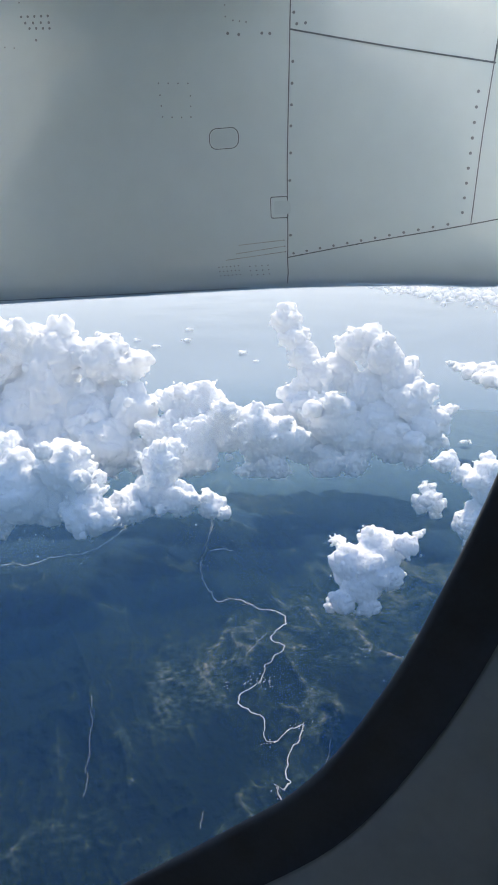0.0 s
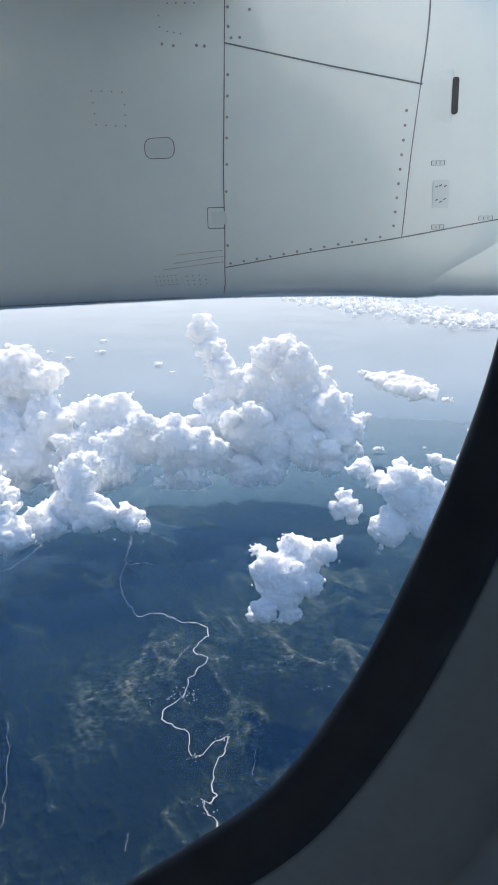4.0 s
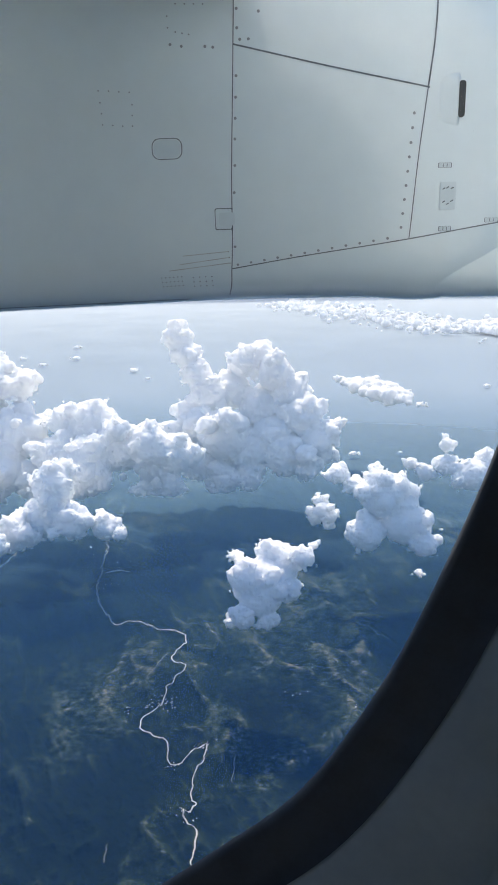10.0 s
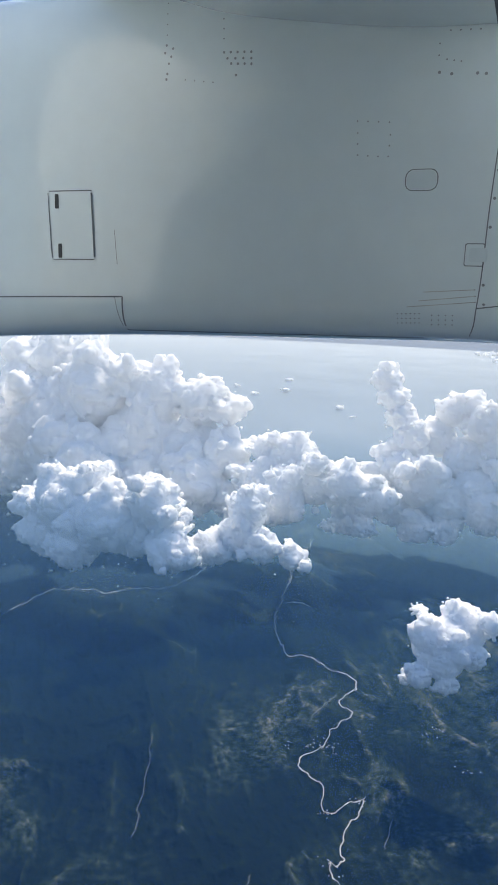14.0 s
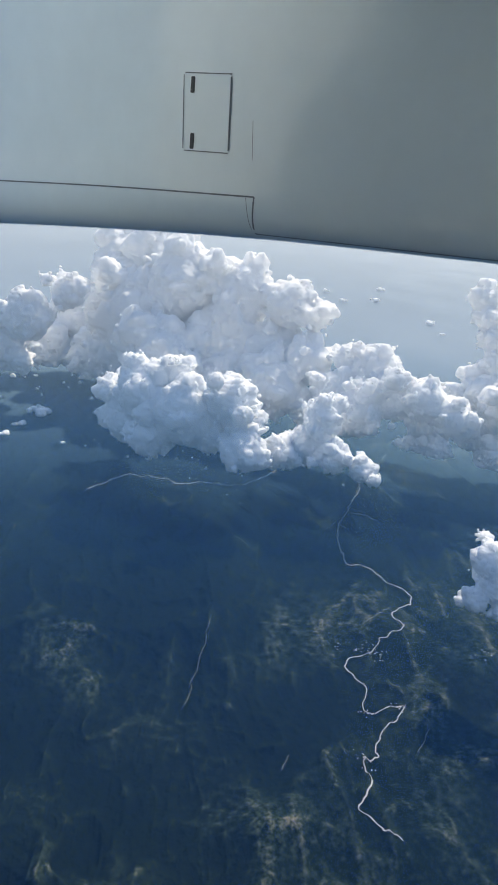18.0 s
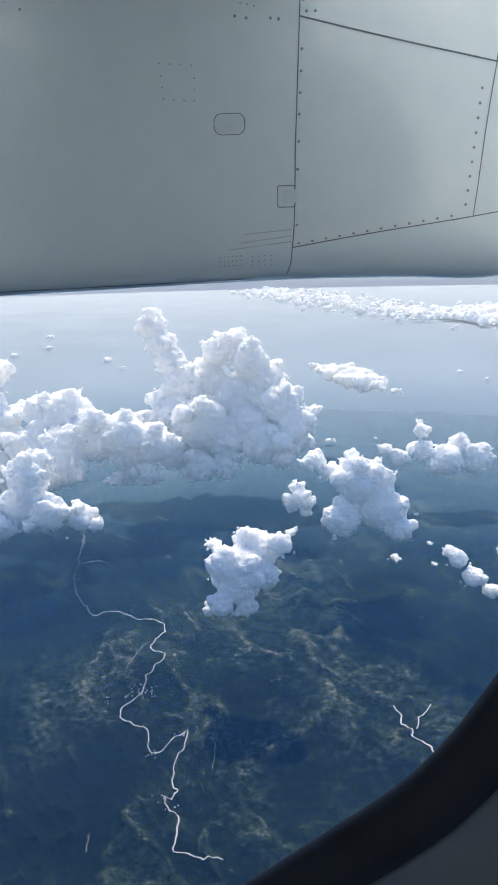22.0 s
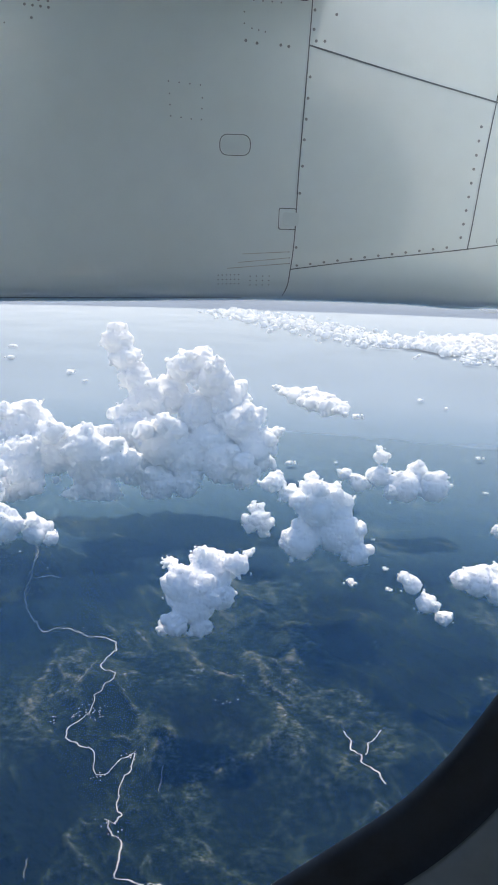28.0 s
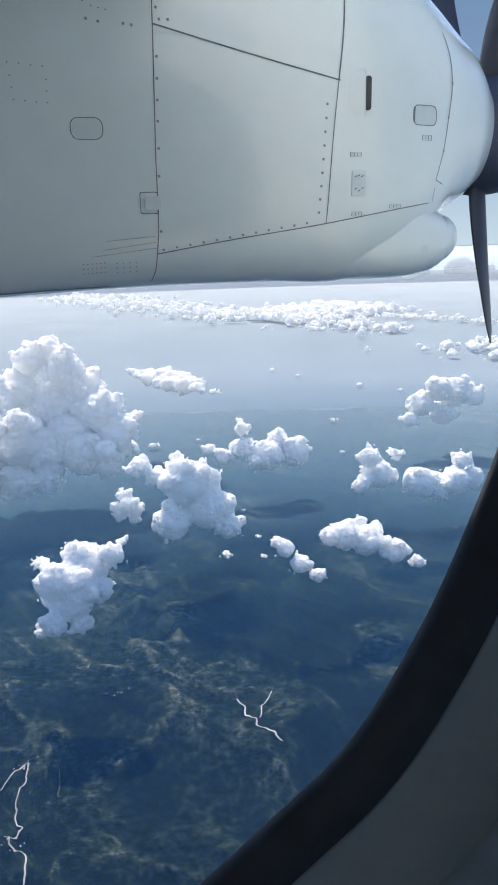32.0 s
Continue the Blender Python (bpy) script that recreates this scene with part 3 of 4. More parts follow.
for k, (x, y, r) in enumerate([(-396, 1177, 9.3), (-353, 1033, 10.0), (-440, 1040, 7.5), (-380, 970, 7.8), (-231, 908, 9.4), (-196, 843, 5.1), (-310, 731, 4.7), (-294, 287, 8.9), (-289, 264, 4.5), (-282, 247, 4.3), (-251, 260, 1.9), (72, 310, 2.3), (69, 287, 2.2), (52, 292, 3.8), (73, 347, 1.9), (37, 494, 5.9), (72, 500, 2.2), (-20, 310, 3.1), (220, 727, 5.1), (265, 654, 5.3), (292, 617, 4.0), (189, 523, 4.3), (164, 435, 2.8), (205, 775, 5.4)]):
    shred([(x * 1.27, y * 1.27, r * 1.27)], -178, "small white shred of cloud", 100 + k)
rng = np.random.default_rng(90)
streak = []
for k in range(46):
    u = k / 45
    r = 1.8 + 10.5 * math.sin(math.pi * min(1, u * 1.15) ** 1.6) ** 0.8
    for _ in range(3):
        streak.append((27 + 66 * u + rng.normal() * r * 0.35, 662 - 140 * u + rng.normal() * r * 0.5, -109 + rng.normal() * 0.8, r * rng.uniform(0.35, 0.7)))
ob = hang("cloud_streak", cloud_mesh("cloud_streak", streak, -118, 0.8, 90, 0.7))
tagged(ob, "long flat streak of white cloud over the sea", "cloud", group="small clouds")


def far_bank(corners, count, size, seed, label, wide=11.0):
    """Many low puffs scattered over a far patch, as one sheet of cloud."""
    rng = np.random.default_rng(seed)
    (ax, ay), (bx, by) = corners
    base, lobes = -176.0, []
    for _ in range(count):
        u, s = rng.uniform(), rng.normal() * 0.35
        x, y = ax + (bx - ax) * u, ay + (by - ay) * u
        n = math.hypot(bx - ax, by - ay)
        r = size * (0.22 + 0.75 * rng.uniform() ** 2.4) * (1 - 0.4 * abs(s))
        lobes.append((x - (by - ay) / n * s * size * wide, y + (bx - ax) / n * s * size * wide, base + r * rng.uniform(-0.1, 0.6), r))
    ob = hang("cloud_bank", cloud_mesh("cloud_bank", billows(lobes, rng, 0.4), base, size / 9, seed, 1.3))
    return tagged(ob, label, "cloud", kind="stuff")


far_bank([(-75, 2980), (420, 1690)], 700, 20, 201, "far band of white broken cloud over the sea")
far_bank([(420, 1690), (787, 1880)], 760, 22, 202, "far band of white broken cloud over the sea", 12)
far_bank([(480, 1590), (635, 1320)], 150, 16, 203, "far band of small white clouds")
far_bank([(690, 1680), (900, 1330)], 130, 12, 204, "thin far streak of white cloud", 4)
far_bank([(635, 1118), (660, 940)], 90, 15, 205, "far band of white broken cloud over the sea")
far_bank([(1650, 4300), (3000, 3500)], 50, 100, 206, "cloud heap low over the horizon")


# ---- aircraft: engine nacelle ----
# stations along the nacelle: x, top, bottom, half width, squareness
ST = np.array([(-3.5, 1.02, -0.345, 0.44, 8), (-2.5, 1.02, -0.248, 0.45, 8), (-1.85, 1.02, -0.196, 0.45, 8), (-1.3, 1.02, -0.162, 0.45, 7.5),
               (-0.7, 1.02, -0.140, 0.45, 6.5), (-0.1, 1.02, -0.123, 0.45, 5), (0.3, 1.01, -0.124, 0.45, 4.8), (0.6, 0.93, -0.129, 0.437, 4.6),
               (0.8, 0.855, -0.085, 0.402, 3.6), (1.0, 0.755, 0.085, 0.335, 2.3), (1.1, 0.69, 0.14, 0.28, 2.1), (1.165, 0.62, 0.185, 0.22, 2)])
CHIN = np.array([(0.0, 0.28, -0.09, 0.36, 4), (0.25, 0.28, -0.108, 0.375, 4.2), (0.45, 0.26, -0.120, 0.385, 4.4), (0.7, 0.20, -0.130, 0.392, 4), (0.85, 0.15, -0.126, 0.372, 3.4),
                 (0.94, 0.12, -0.105, 0.345, 2.8), (0.985, 0.09, -0.065, 0.315, 2.4), (1.0, 0.05, -0.03, 0.27, 2.2)])
NAC_Y = 2.65
turn = np.linspace(0, 2 * math.pi, 129)[:-1]


def section(st, x):
    return [spline(st[:, 0], st[:, k], x) for k in range(1, 5)]


def skin_of(st, x, z):
    """The side of the nacelle that faces the cabin: y at x, z."""
    top, bot, half, n = section(st, x)
    u = np.clip(np.abs(z - (top + bot) / 2) / ((top - bot) / 2), 0, 0.9999)
    return NAC_Y - half * (1 - u ** n) ** (1 / n)


def skin(x, z):
    a = skin_of(ST, x, z)
    if x > 0.1:
        top, bot, half, n = section(CHIN, x)
        if bot < z < top and x < 1.0:
            a = min(a, skin_of(CHIN, x, z))
    return float(a)


def loft(st, xs):
    v = []
    for x in xs:
        top, bot, half, n = section(st, x)
        c, s = np.cos(turn), np.sin(turn)
        v.append(np.stack([np.full(128, x), NAC_Y - half * np.sign(c) * np.abs(c) ** (2 / n), (top + bot) / 2 + (top - bot) / 2 * np.sign(s) * np.abs(s) ** (2 / n)], -1))
    return np.concatenate(v), loft_faces(len(xs), 128)[:, ::-1]


nacelle = new("engine_nacelle")
tagged(nacelle, "white turboprop engine nacelle with panel seams, hung under the wing", "engine nacelle")
hang("cowling", mesh_from("cowling", *loft(ST, np.r_[np.linspace(-3.5, 0.3, 40), np.linspace(0.33, 1.165, 40)]), PAINT), nacelle)
hang("chin_intake", mesh_from("chin_intake", *loft(CHIN, np.r_[np.linspace(0.0, 0.9, 24), np.linspace(0.92, 1.0, 14)]), PAINT), nacelle, "rounded white air intake scoop")


def end_cap(st, x, name, mat, inset):
    v, _ = loft(st, [x - inset])
    bm = bmesh.new()
    bm.faces.new([bm.verts.new(p) for p in v])
    part(name, bm, mat, nacelle)


# Black caps: their colour stands for the darkness inside intake and nose gap
end_cap(CHIN, 1.0, "intake_mouth", VOID_SHADE, 0.002)
end_cap(ST, 1.165, "front_bulkhead", VOID_SHADE, 0.004)
end_cap(ST, -3.5, "aft_bulkhead", PAINT_GREY, -0.002)


def seam(name, pts, width=0.0032, mat=None, proud=0.0015, parent=None):
    """A thin line that follows the skin through points (x, z)."""
    pts = np.array(pts, float)
    d = np.r_[0, np.cumsum(np.hypot(*np.diff(pts, axis=0).T))]
    s = np.linspace(0, d[-1], max(int(d[-1] / 0.015), 6))
    x, z = (spline(d, pts[:, k], s) if len(pts) > 2 else np.interp(s, d, pts[:, k]) for k in (0, 1))
    tx, tz = np.gradient(x), np.gradient(z)
    n = np.hypot(tx, tz)
    v = []
    for px, pz, a, b in zip(x, z, tx / n, tz / n):
        for side in (-0.5, 0.5):
            qx, qz = px - b * width * side, pz + a * width * side
            v.append((qx, skin(qx, qz) - proud, qz))
    return hang(name, mesh_from(name, v, loft_faces(len(s), 2, False), mat or SEAM), parent or nacelle)


def box_line(name, x0, x1, z0, z1, r, width, mat=None, parent=None):
    """A rounded outline on the skin."""
    pts = []
    for cx, cz, a0 in ((x1 - r, z1 - r, 0), (x0 + r, z1 - r, 90), (x0 + r, z0 + r, 180), (x1 - r, z0 + r, 270)):
        for k in range(5):
            a = radians(a0 + 22.5 * k)
            pts.append((cx + r * math.cos(a), cz + r * math.sin(a)))
    v, n = [], len(pts)
    cx, cz = (x0 + x1) / 2, (z0 + z1) / 2
    for x, z in pts:
        e = Vector((x - cx, z - cz)).normalized() * width / 2
        for s in (-1, 1):
            v.append((x + s * e.x, skin(x + s * e.x, z + s * e.y) - 0.0016, z + s * e.y))
    f = [(2 * i, 2 * i + 1, (2 * i + 3) % (2 * n), (2 * i + 2) % (2 * n)) for i in range(n)]
    return hang(name, mesh_from(name, v, f, mat or SEAM), parent or nacelle)


def plate(name, x0, x1, z0, z1, r, proud, mat, parent=None, label="", lean=0.0):
    """A rounded plate that lies on the skin, with thickness."""
    bm = bmesh.new()
    pts = []
    for cx, cz, a0 in ((x1 - r, z1 - r, 0), (x0 + r, z1 - r, 90), (x0 + r, z0 + r, 180), (x1 - r, z0 + r, 270)):
        for k in range(5):
            a = radians(a0 + 22.5 * k)
            pts.append((cx + r * math.cos(a) + lean * (cz - (z0 + z1) / 2), cz + r * math.sin(a)))
    back = [bm.verts.new((x, skin(x, z) + 0.004, z)) for x, z in pts]
    front = [bm.verts.new((x, skin(x, z) - proud, z)) for x, z in pts]
    bm.faces.new(front[::-1])
    for i in range(len(pts)):
        j = (i + 1) % len(pts)
        bm.faces.new((back[i], back[j], front[j], front[i]))
    bmesh.ops.recalc_face_normals(bm, faces=bm.faces)
    return part(name, bm, mat, parent or nacelle, label, smooth=False)


def rivet_mesh(r):
    bm = bmesh.new()
    bmesh.ops.create_uvsphere(bm, u_segments=8, v_segments=4, radius=r)
    for v in bm.verts:
        v.co.y *= 0.35
    me = bpy.data.meshes.new("rivet")
    bm.to_mesh(me)
    bm.free()
    me.materials.append(RIVET)
    return me


BIG_RIVET, RIVET_MID, RIVET_SMALL = rivet_mesh(0.0044), rivet_mesh(0.0040), rivet_mesh(0.0024)


def rivets(pts, me):
    for x, z in pts:
        ob = hang("rivet", me, nacelle)
        ob.location = (x, skin(x, z), z)


def along(a, b, n):
    return [(a[0] + (b[0] - a[0]) * k / (n - 1), a[1] + (b[1] - a[1]) * k / (n - 1)) for k in range(n)]


seam("panel_seam", [(-0.070, 0.80), (-0.071, 0.737), (-0.075, 0.616), (-0.088, 0.285), (-0.099, -0.013), (-0.107, -0.073), (-0.125, -0.108), (-0.15, -0.122)])
seam("panel_seam", [(-0.074, 0.618), (0.20, 0.550), (0.492, 0.484)], 0.0045)
seam("panel_seam", [(-0.099, -0.012), (0.11, 0.020), (0.449, 0.066), (0.687, 0.104), (0.84, 0.127)])
seam("panel_seam", [(0.50, 0.80), (0.505, 0.70), (0.501, 0.61), (0.487, 0.483)], 0.0045)
seam("panel_seam", [(0.487, 0.483), (0.468, 0.31), (0.449, 0.065)], 0.0028)
rivets(along((-0.068, 0.535), (-0.076, 0.364), 4) + along((-0.078, 0.29), (-0.082, 0.213), 2) + [(-0.085, 0.055)], BIG_RIVET)
rivets(along((0.450, 0.417), (0.424, 0.100), 9), BIG_RIVET)
rivets(along((-0.079, 0.001), (0.385, 0.069), 12), BIG_RIVET)

box_line("oval_hatch_edge", -0.328, -0.237, 0.314, 0.372, 0.022, 0.0028)
plate("oval_hatch", -0.324, -0.241, 0.318, 0.368, 0.02, 0.001, PAINT_GREY, label="light grey recessed oval hatch")
box_line("latch_outline", -0.143, -0.090, 0.107, 0.168, 0.006, 0.003)
plate("latch", -0.131, -0.082, 0.118, 0.156, 0.007, 0.006, PAINT_GREY, label="small grey cowl latch")
for a, b in (((-0.107, 0.041), (-0.252, 0.030)), ((-0.105, 0.023), (-0.264, 0.004)), ((-0.104, 0.006), (-0.299, -0.015))):
    seam("grease_streak", [a, b], 0.0022, STREAK)
    rivets([a], RIVET_SMALL)

# rivet groups on the side of the cowling
rivets(along((-1.122, 0.894), (-1.119, 0.799), 4) + along((-0.924, 0.828), (-0.920, 0.771), 3) + along((-1.050, 0.663), (-0.953, 0.649), 4), RIVET_SMALL)
rivets([(-1.120, 0.769), (-1.097, 0.758), (-1.125, 0.747), (-1.103, 0.735), (-1.111, 0.715), (-1.116, 0.685), (-1.119, 0.669), (-0.875, 0.664)], RIVET_MID)
rivets(along((-0.918, 0.732), (-0.827, 0.726), 5) + along((-0.906, 0.714), (-0.826, 0.708), 4) + along((-0.893, 0.698), (-0.825, 0.692), 4), RIVET_MID)
rivets(along((-0.482, 0.511), (-0.388, 0.503), 4) + along((-0.382, 0.469), (-0.384, 0.410), 3) + along((-0.414, 0.411), (-0.475, 0.417), 3) + along((-0.479, 0.478), (-0.477, 0.448), 2), RIVET_SMALL)
rivets(along((-0.239, 0.730), (-0.160, 0.726), 4) + along((-0.265, 0.699), (-0.264, 0.669), 2) + along((-0.242, 0.657), (-0.203, 0.649), 3), RIVET_SMALL)
rivets([(-0.259, 0.625), (-0.226, 0.619), (-0.157, 0.616), (-0.134, 0.613), (-0.063, 0.71), (-0.063, 0.66), (-0.055, 0.63), (0.0, 0.70), (-0.03, 0.63)], BIG_RIVET)
for z in (-0.036, -0.050, -0.064):
    rivets(along((-0.327, z), (-0.262, z + 0.003), 6) + along((-0.225, z), (-0.165, z + 0.002), 4), RIVET_SMALL)
rivets(along((0.913, 0.499), (0.887, 0.292), 3), BIG_RIVET)

# aft access door with two latches, and the lower fairing strip
door = plate("access_door", -1.586, -1.402, 0.102, 0.336, 0.014, 0.0012, PAINT, label="white access door with two dark latches", lean=-0.06)
seam("door_edge", [(-1.405, 0.3355), (-1.585, 0.336)], 0.0035, parent=door, proud=0.003)
seam("door_edge", [(-1.590, 0.330), (-1.576, 0.108)], 0.0035, parent=door, proud=0.003)
seam("door_edge", [(-1.570, 0.102), (-1.397, 0.104)], 0.0035, parent=door, proud=0.003)
seam("door_gap", [(-1.407, 0.328), (-1.395, 0.112)], 0.0065, parent=door, proud=0.003)
plate("door_latch", -1.560, -1.546, 0.277, 0.326, 0.004, 0.004, DARK, door, "dark spring latch")
plate("door_latch", -1.548, -1.534, 0.108, 0.157, 0.004, 0.004, DARK, door, "dark spring latch")
seam("fairing_seam", [(-2.9, -0.096), (-2.475, -0.073), (-1.88, -0.042), (-1.287, -0.020)], 0.005)
seam("fairing_seam", [(-1.287, -0.020), (-1.30, -0.138)], 0.006)
seam("fairing_seam", [(-1.318, -0.024), (-1.308, -0.124)], 0.002)
seam("lower_lip", [(-1.30, -0.138), (-0.80, -0.124), (-0.253, -0.109)], 0.0035)
seam("scratch", [(-1.314, 0.205), (-1.303, 0.09)], 0.0018)

# nose details: air outlet, second hatch, small plates, ring seam
def scoop(name, x0, x1, z0, z1, proud):
    """A ramp that swells out of the skin from x0 and ends in an upright mouth at x1; its slope shades like a hollow."""
    xs, zs, v = np.linspace(x0, x1, 14), np.linspace(z0 - 0.035, z1 + 0.035, 16), []
    for x in xs:
        u = (x - x0) / (x1 - x0)
        for z in zs:
            w = np.clip(min(z - zs[0], zs[-1] - z) / 0.04, 0, 1)
            v.append((x, skin(x, z) + 0.003 - (proud + 0.003) * u ** 1.5 * w * w * (3 - 2 * w), z))
    for z in zs:
        v.append((x1 + 0.006, skin(x1, z) + 0.003, z))
    return hang(name, mesh_from(name, v, loft_faces(15, 16, False)[:, ::-1], PAINT), nacelle, "air outlet raised as a ramp to shade like a hollow")


# The outlet is a hollow: the ramp's slope gives its shade
vent_scoop = scoop("air_outlet", 0.49, 0.576, 0.402, 0.498, 0.010)
# Solid dark plate; its colour stands for the unlit slot opening
plate("slot", 0.575, 0.594, 0.402, 0.498, 0.007, 0.011, DARK, vent_scoop, "dark plate for the shaded slot")
hatch = plate("oval_hatch", 0.757, 0.845, 0.368, 0.423, 0.016, 0.001, PAINT_GREY, label="light grey recessed oval hatch")
box_line("hatch_edge", 0.755, 0.847, 0.366, 0.425, 0.018, 0.0035, parent=hatch)
seam("hatch_shadow_gap", [(0.758, 0.418), (0.757, 0.373)], 0.006, parent=hatch, proud=0.003)
for x0, x1, z0, z1 in ((0.527, 0.565, 0.266, 0.279), (0.537, 0.573, 0.087, 0.100), (0.676, 0.718, 0.110, 0.122), (0.793, 0.830, 0.321, 0.336)):
    p = plate("placard", x0, x1, z0, z1, 0.002, 0.0012, PAINT_GREY, label="small printed placard")
    box_line("placard_edge", x0, x1, z0, z1, 0.002, 0.002, parent=p)
    seam("print_bar", [(x0 + 0.35 * (x1 - x0), z0 + 0.002), (x0 + 0.35 * (x1 - x0), z1 - 0.002)], 0.002, parent=p, proud=0.003)
    seam("print_bar", [(x0 + 0.65 * (x1 - x0), z0 + 0.002), (x0 + 0.65 * (x1 - x0), z1 - 0.002)], 0.002, parent=p, proud=0.003)
panel = plate("service_panel", 0.534, 0.582, 0.147, 0.226, 0.004, 0.004, PAINT_GREY, label="small service panel with faded print")
for x, z in ((0.545, 0.205), (0.556, 0.208), (0.57, 0.206), (0.546, 0.168), (0.558, 0.162), (0.57, 0.17)):
    seam("print_bar", [(x - 0.004, z), (x + 0.004, z + 0.004)], 0.003, parent=panel, proud=0.0055)
plate("warning_placard", 0.815, 0.845, -0.033, -0.013, 0.002, 0.0012, PAINT_GREY, label="small faded placard")
seam("ring_seam", [(0.875, 0.65), (0.893, 0.610), (0.911, 0.499), (0.899, 0.386), (0.885, 0.291), (0.862, 0.20)], 0.003)
seam("ring_seam", [(0.862, 0.20), (0.90, 0.187)], 0.003)
seam("lip_seam", [(0.861, 0.175), (0.859, 0.132)], 0.0025)

# ---- wing above the nacelle ----
WING = [(-0.02, 0.80), (-0.035, 0.765), (-0.08, 0.738), (-0.16, 0.737), (-0.40, 0.754), (-0.64, 0.790), (-0.94, 0.850), (-1.15, 0.92), (-1.3, 0.955), (-1.4, 0.985),
        (-1.4, 0.995), (-1.3, 1.03), (-1.0, 1.10), (-0.6, 1.13), (-0.2, 1.02), (-0.06, 0.90), (-0.025, 0.84)]


def wing_piece(name, outline, y0, y1, mat, parent, grow=0.0):
    d = np.array(outline, float)
    arc = np.r_[0, np.cumsum(np.hypot(*np.diff(d, axis=0).T))]
    s = np.linspace(0, arc[-1], 90)
    xs, zs = spline(arc, d[:, 0], s), spline(arc, d[:, 1], s)
    v = [(x, y, z + 0.03 * (y - 2.2)) for y in np.linspace(y0, y1, 12) for x, z in zip(xs, zs)]
    return hang(name, mesh_from(name, v, loft_faces(12, 90), mat), parent)


wing = new("wing")
tagged(wing, "white high-mounted aircraft wing with a black leading-edge boot", "wing")
wing_piece("wing_panel", WING, 1.26, 9.0, PAINT, wing)
boot = [(-0.12, 0.7345), (-0.08, 0.735), (-0.033, 0.763), (-0.016, 0.80), (-0.021, 0.84), (-0.057, 0.905), (-0.12, 0.97)]
bv, by = [], np.linspace(1.26, 9.0, 12)
bx, bz = spline(range(7), [p[0] for p in boot], np.linspace(0, 6, 30)), spline(range(7), [p[1] for p in boot], np.linspace(0, 6, 30))
for y in by:
    bv += [(x, y, z + 0.03 * (y - 2.2)) for x, z in zip(bx, bz)]
hang("deicing_boot", mesh_from("deicing_boot", bv, loft_faces(12, 30, False), GASKET), wing, "black rubber de-icing boot")

# ---- propeller ----
HUB = Vector((1.215, NAC_Y, 0.40))
propeller = new("propeller")
tagged(propeller, "dark blue propeller with blunt spinner, at rest", "propeller")
sx = [1.165, 1.20, 1.27, 1.35, 1.43, 1.49, 1.53, 1.55]
sr = [0.214, 0.224, 0.226, 0.212, 0.178, 0.125, 0.065, 0.002]
xs = np.linspace(1.165, 1.55, 40)
rs = np.maximum(spline(sx, sr, xs), 0.001)
sv = [(x, NAC_Y + r * math.cos(a), 0.40 + r * math.sin(a)) for x, r in zip(xs, rs) for a in turn]
hang("spinner", mesh_from("spinner", sv, loft_faces(40, 128), SPINNER), propeller, "dark blue-grey rounded spinner")


def blade_mesh():
    """A curved, twisted blade that points up from the hub axis."""
    v, n = [], 16
    for k in range(n):
        u = k / (n - 1)
        r = 0.12 + 0.70 * u
        chord = (0.072 + 0.045 * math.sin(min(1, u * 2.2) * math.pi / 2)) * math.sqrt(max(0.01, 1 - u ** 7))
        thick = 0.055 * (1 - u) ** 1.3 + 0.006
        twist, sweep = radians(-64 + 20 * u), 0.06 * math.sin(u * 2.4) - 0.10 * u * u
        for j in range(12):
            a = 2 * math.pi * j / 12
            c, t = chord / 2 * math.cos(a) + sweep * 0.5, thick / 2 * math.sin(a)
            v.append((c * math.sin(twist) + t * math.cos(twist), c * math.cos(twist) - t * math.sin(twist), r))
    f = loft_faces(n, 12).tolist()
    me = mesh_from("blade", v, f, BLADE)
    return me


BLADE_MESH = blade_mesh()
for angle in (-30, 30, 166, 250):
    ob = hang("blade", BLADE_MESH, propeller)
    ob.matrix_basis = Matrix.Translation(HUB) @ Matrix.Rotation(radians(angle), 4, "X")

# ---- cabin window and wall ----
# outline of the pane, clockwise from the right side, in x and z
OUTLINE = [(0.515, 0.10), (0.50, -0.11), (0.45, -0.31), (0.385, -0.50), (0.27, -0.77), (0.10, -1.03), (-0.05, -1.16), (-0.21, -1.29), (-0.5, -1.52),
           (-0.9, -1.82), (-1.2, -2.02), (-1.5, -2.08), (-1.68, -1.9), (-1.75, -1.4), (-1.75, -0.2), (-1.68, 0.3), (-1.35, 0.68), (-0.7, 0.82), (0.1, 0.72), (0.42, 0.5), (0.5, 0.3)]


def smooth_loop(points, n=200):
    p = np.array(points + points[:1], float)
    p = np.concatenate([p[-4:-1], p, p[1:4]])
    d = np.r_[0, np.cumsum(np.hypot(*np.diff(p, axis=0).T))]
    s = np.linspace(d[3], d[-4], n + 1)[:-1]
    return np.stack([spline(d, p[:, 0], s), spline(d, p[:, 1], s)], -1)


LOOP = smooth_loop(OUTLINE)
side = np.roll(LOOP, -3, 0) - np.roll(LOOP, 3, 0)
OUTWARD = np.stack([-side[:, 1], side[:, 0]], -1) / np.linalg.norm(side, axis=1)[:, None]
if ((LOOP - LOOP.mean(0)) * OUTWARD).sum() < 0:
    OUTWARD = -OUTWARD


def rim(name, rows, mat, parent, label=""):
    """A frame swept round the pane: rows of (distance outwards, y)."""
    v = np.concatenate([np.stack([LOOP[:, 0] + o * OUTWARD[:, 0], np.full(len(LOOP), y), LOOP[:, 1] + o * OUTWARD[:, 1]], -1) for o, y in rows])
    return hang(name, mesh_from(name, v, loft_faces(len(rows), len(LOOP)), mat), parent, label)


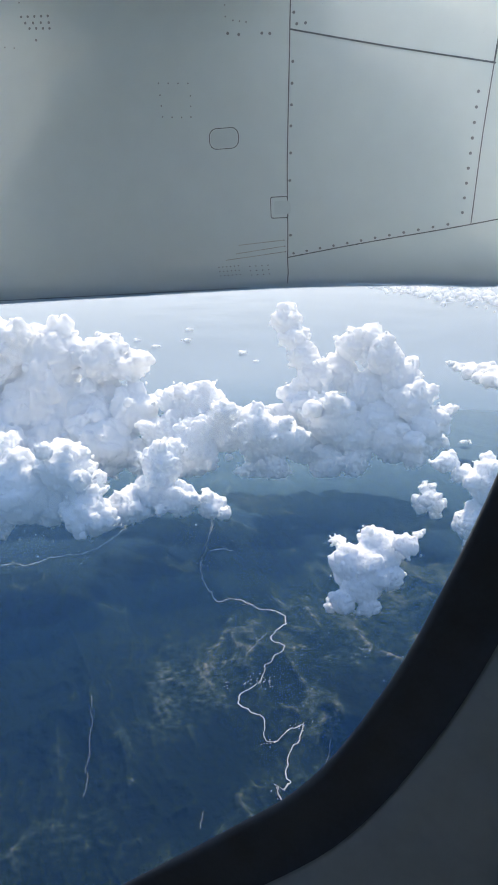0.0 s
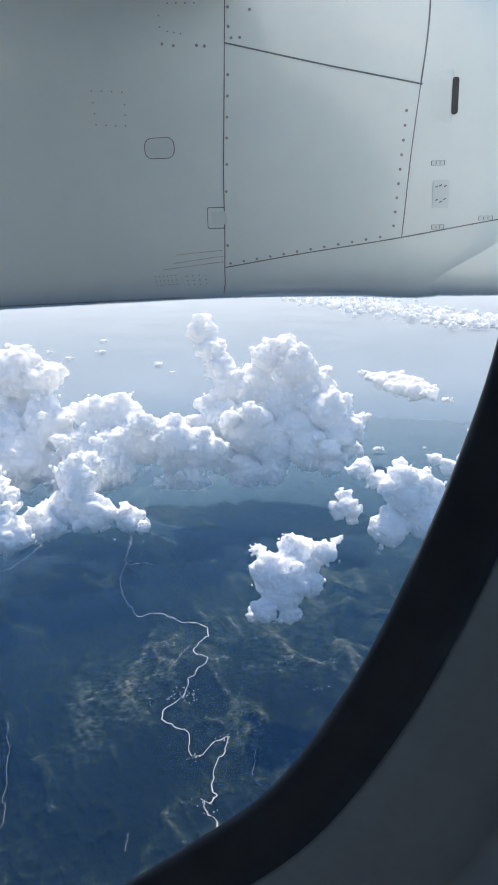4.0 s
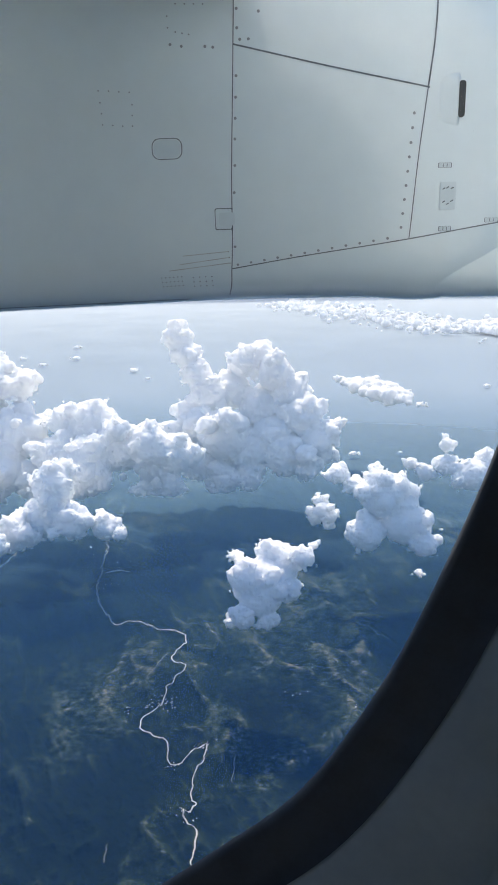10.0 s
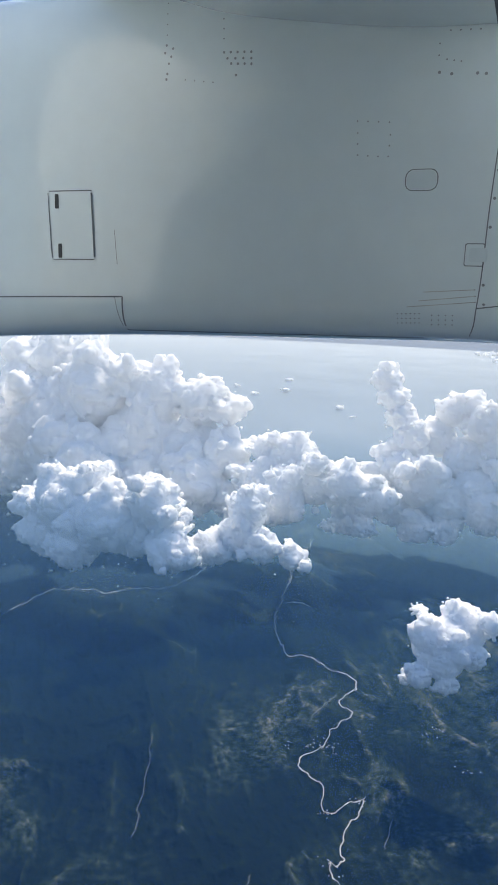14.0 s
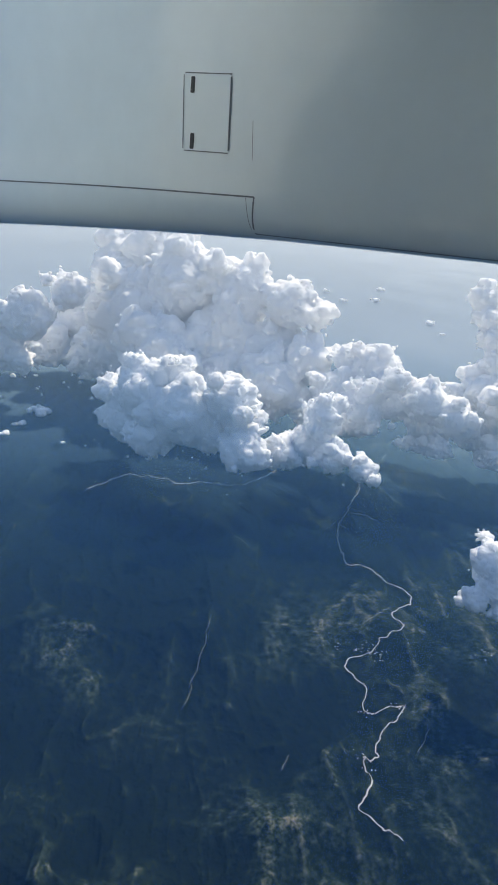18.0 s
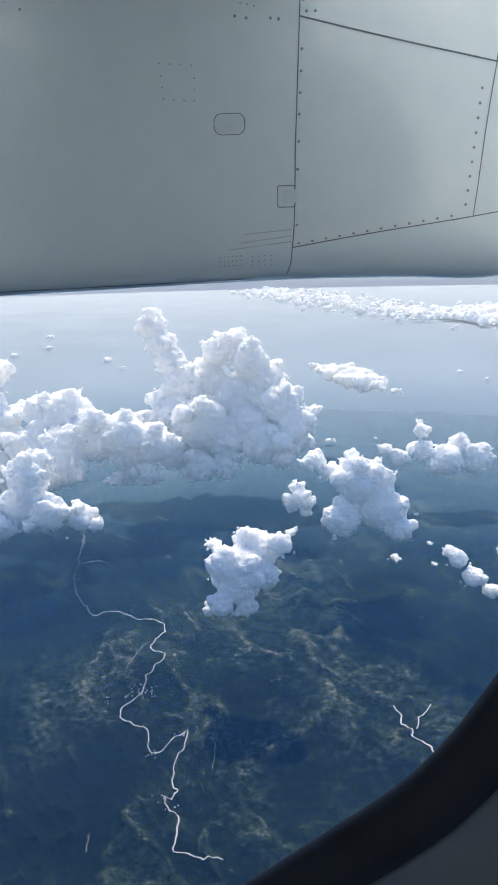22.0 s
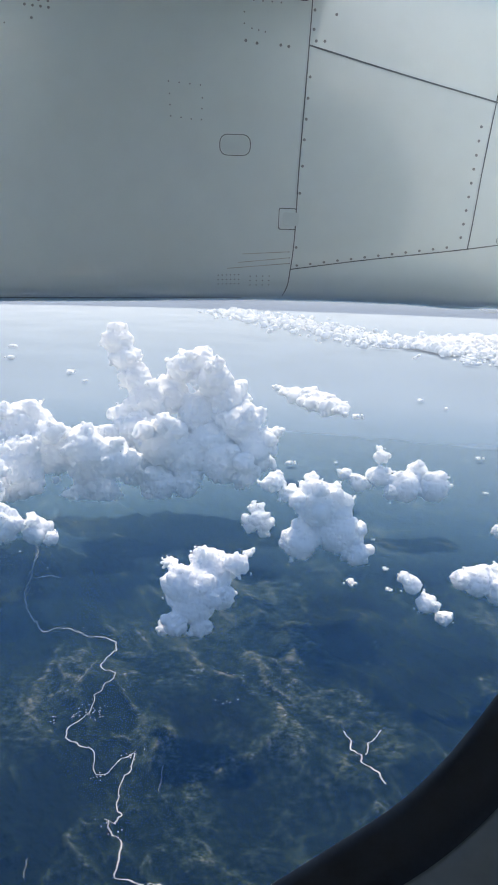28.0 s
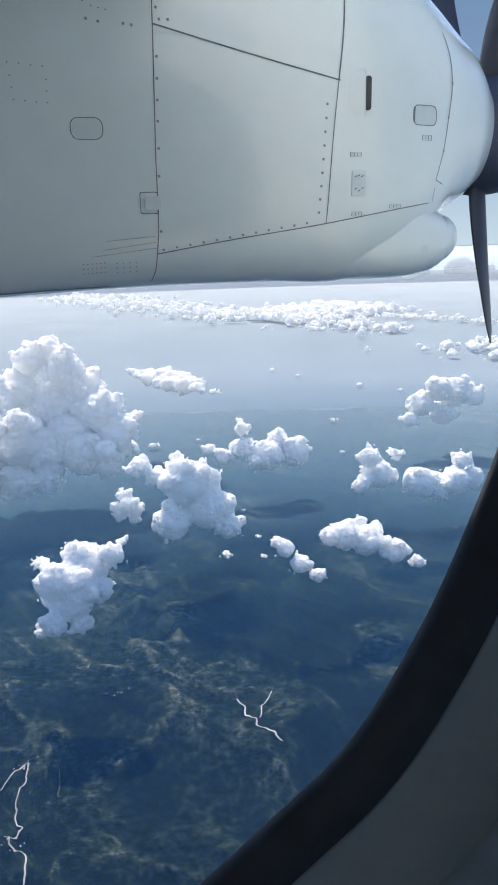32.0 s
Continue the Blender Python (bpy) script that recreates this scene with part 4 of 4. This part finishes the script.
window = new("window_1")
tagged(window, "rounded cabin window with black gasket and grey plastic surround", "window", kind="structure")
rim("gasket", [(0.02, 1.148), (0.004, 1.146), (0.0, 1.14), (0.0, 1.125), (0.008, 1.117), (0.035, 1.112), (0.07, 1.105), (0.10, 1.094), (0.105, 1.08)], GASKET, window, "black rubber window gasket")
rim("surround", [(0.104, 1.10), (0.106, 1.085), (0.112, 1.078), (0.16, 1.06), (0.23, 1.035), (0.30, 1.01), (0.305, 1.016), (0.315, 1.016), (0.32, 1.0), (0.40, 0.975), (0.42, 0.965)], TRIM, window, "grey moulded plastic window surround")
pane_bm = bmesh.new()
pane_bm.faces.new([pane_bm.verts.new((x, 1.136, z)) for x, z in LOOP + 0.004 * OUTWARD])
# Bluish film coloured into the pane imitates a faint veil of glare
PANE_VEIL = veil_material("veiled_acrylic_pane", (0.55, 0.68, 0.85), 0.005, 0.35, 1.5)
pane = part("pane", pane_bm, PANE_VEIL, window, "clear acrylic pane with a thin painted veil of glare")
pane.visible_shadow = False

# fuselage: white outer skin with the opening, grey lining, closed behind the camera
wall = new("wall_north")
tagged(wall, "light grey aircraft fuselage wall with a window opening", "cabin wall", kind="structure")
rim("outer_skin", [(0.018, 1.13), (0.018, 1.143), (0.03, 1.145), (0.36, 1.145)], HULL, wall, "light grey painted fuselage skin")
rim("lining", [(0.40, 0.97), (0.42, 0.9), (0.43, 0.8), (0.43, -1.45)], CABIN, wall, "grey cabin wall lining")
rim("far_side", [(0.43, -1.45), (0.2, -1.5), (-0.2, -1.5)], CABIN, wall)
back_bm = bmesh.new()
back_bm.faces.new([back_bm.verts.new((x, -1.5, z)) for x, z in LOOP - 0.2 * OUTWARD])
part("far_side_lining", back_bm, CABIN, wall)


def hull_side(z):
    """How far out the side of the fuselage stands at height z: upright past the window, rounding in above and below it."""
    over, under = np.clip(z - 0.55, 0, 2), np.clip(-2.0 - z, 0, 2)
    return 1.140 - 0.42 * over ** 2 - 0.42 * under ** 2


def hull_mesh():
    """An unseen length of fuselage, cut to steer light bounced onto the nacelle, with a hole where the window's own rim
    sits.
    """
    xs, zs = np.linspace(-2.5, 1.5, 121), np.linspace(-2.9, 1.55, 90)
    edge = LOOP + 0.33 * OUTWARD
    gx, gz = np.meshgrid(xs, zs, indexing="ij")
    px, pz = gx.ravel(), gz.ravel()
    inside = np.zeros(len(px), bool)
    for (ax, az), (bx_, bz_) in zip(edge, np.roll(edge, -1, 0)):
        cross = (az > pz) != (bz_ > pz)
        inside ^= cross & (px < (bx_ - ax) * (pz - az) / (bz_ - az + 1e-12) + ax)
    f = loft_faces(121, 90, False)
    v = np.stack([px, hull_side(pz), pz], -1)
    return v, f[~inside[f].all(1)]


hang("hull", mesh_from("hull", *hull_mesh(), HULL), wall, "light grey painted fuselage side")
# the rest of the tube, behind the cabin, and its two ends
arc = np.linspace(0, math.pi, 40)
back = [(0.76 - 2.7 * abs(math.sin(t)) ** 0.4, -0.675 + 2.225 * math.copysign(abs(math.cos(t)) ** 0.4, math.cos(t))) for t in arc]
hang("hull_back", mesh_from("hull_back", [(x, y, z) for x in (-2.5, 1.5) for y, z in back], loft_faces(2, 40, False), HULL), wall)
front = [(float(hull_side(np.array([z]))[0]), z) for z in np.linspace(-2.9, 1.55, 30)[1:-1]]
for x in (-2.5, 1.5):
    end_bm = bmesh.new()
    end_bm.faces.new([end_bm.verts.new((x, y, z)) for y, z in back + front])
    part("hull_end", end_bm, HULL, wall, smooth=False)
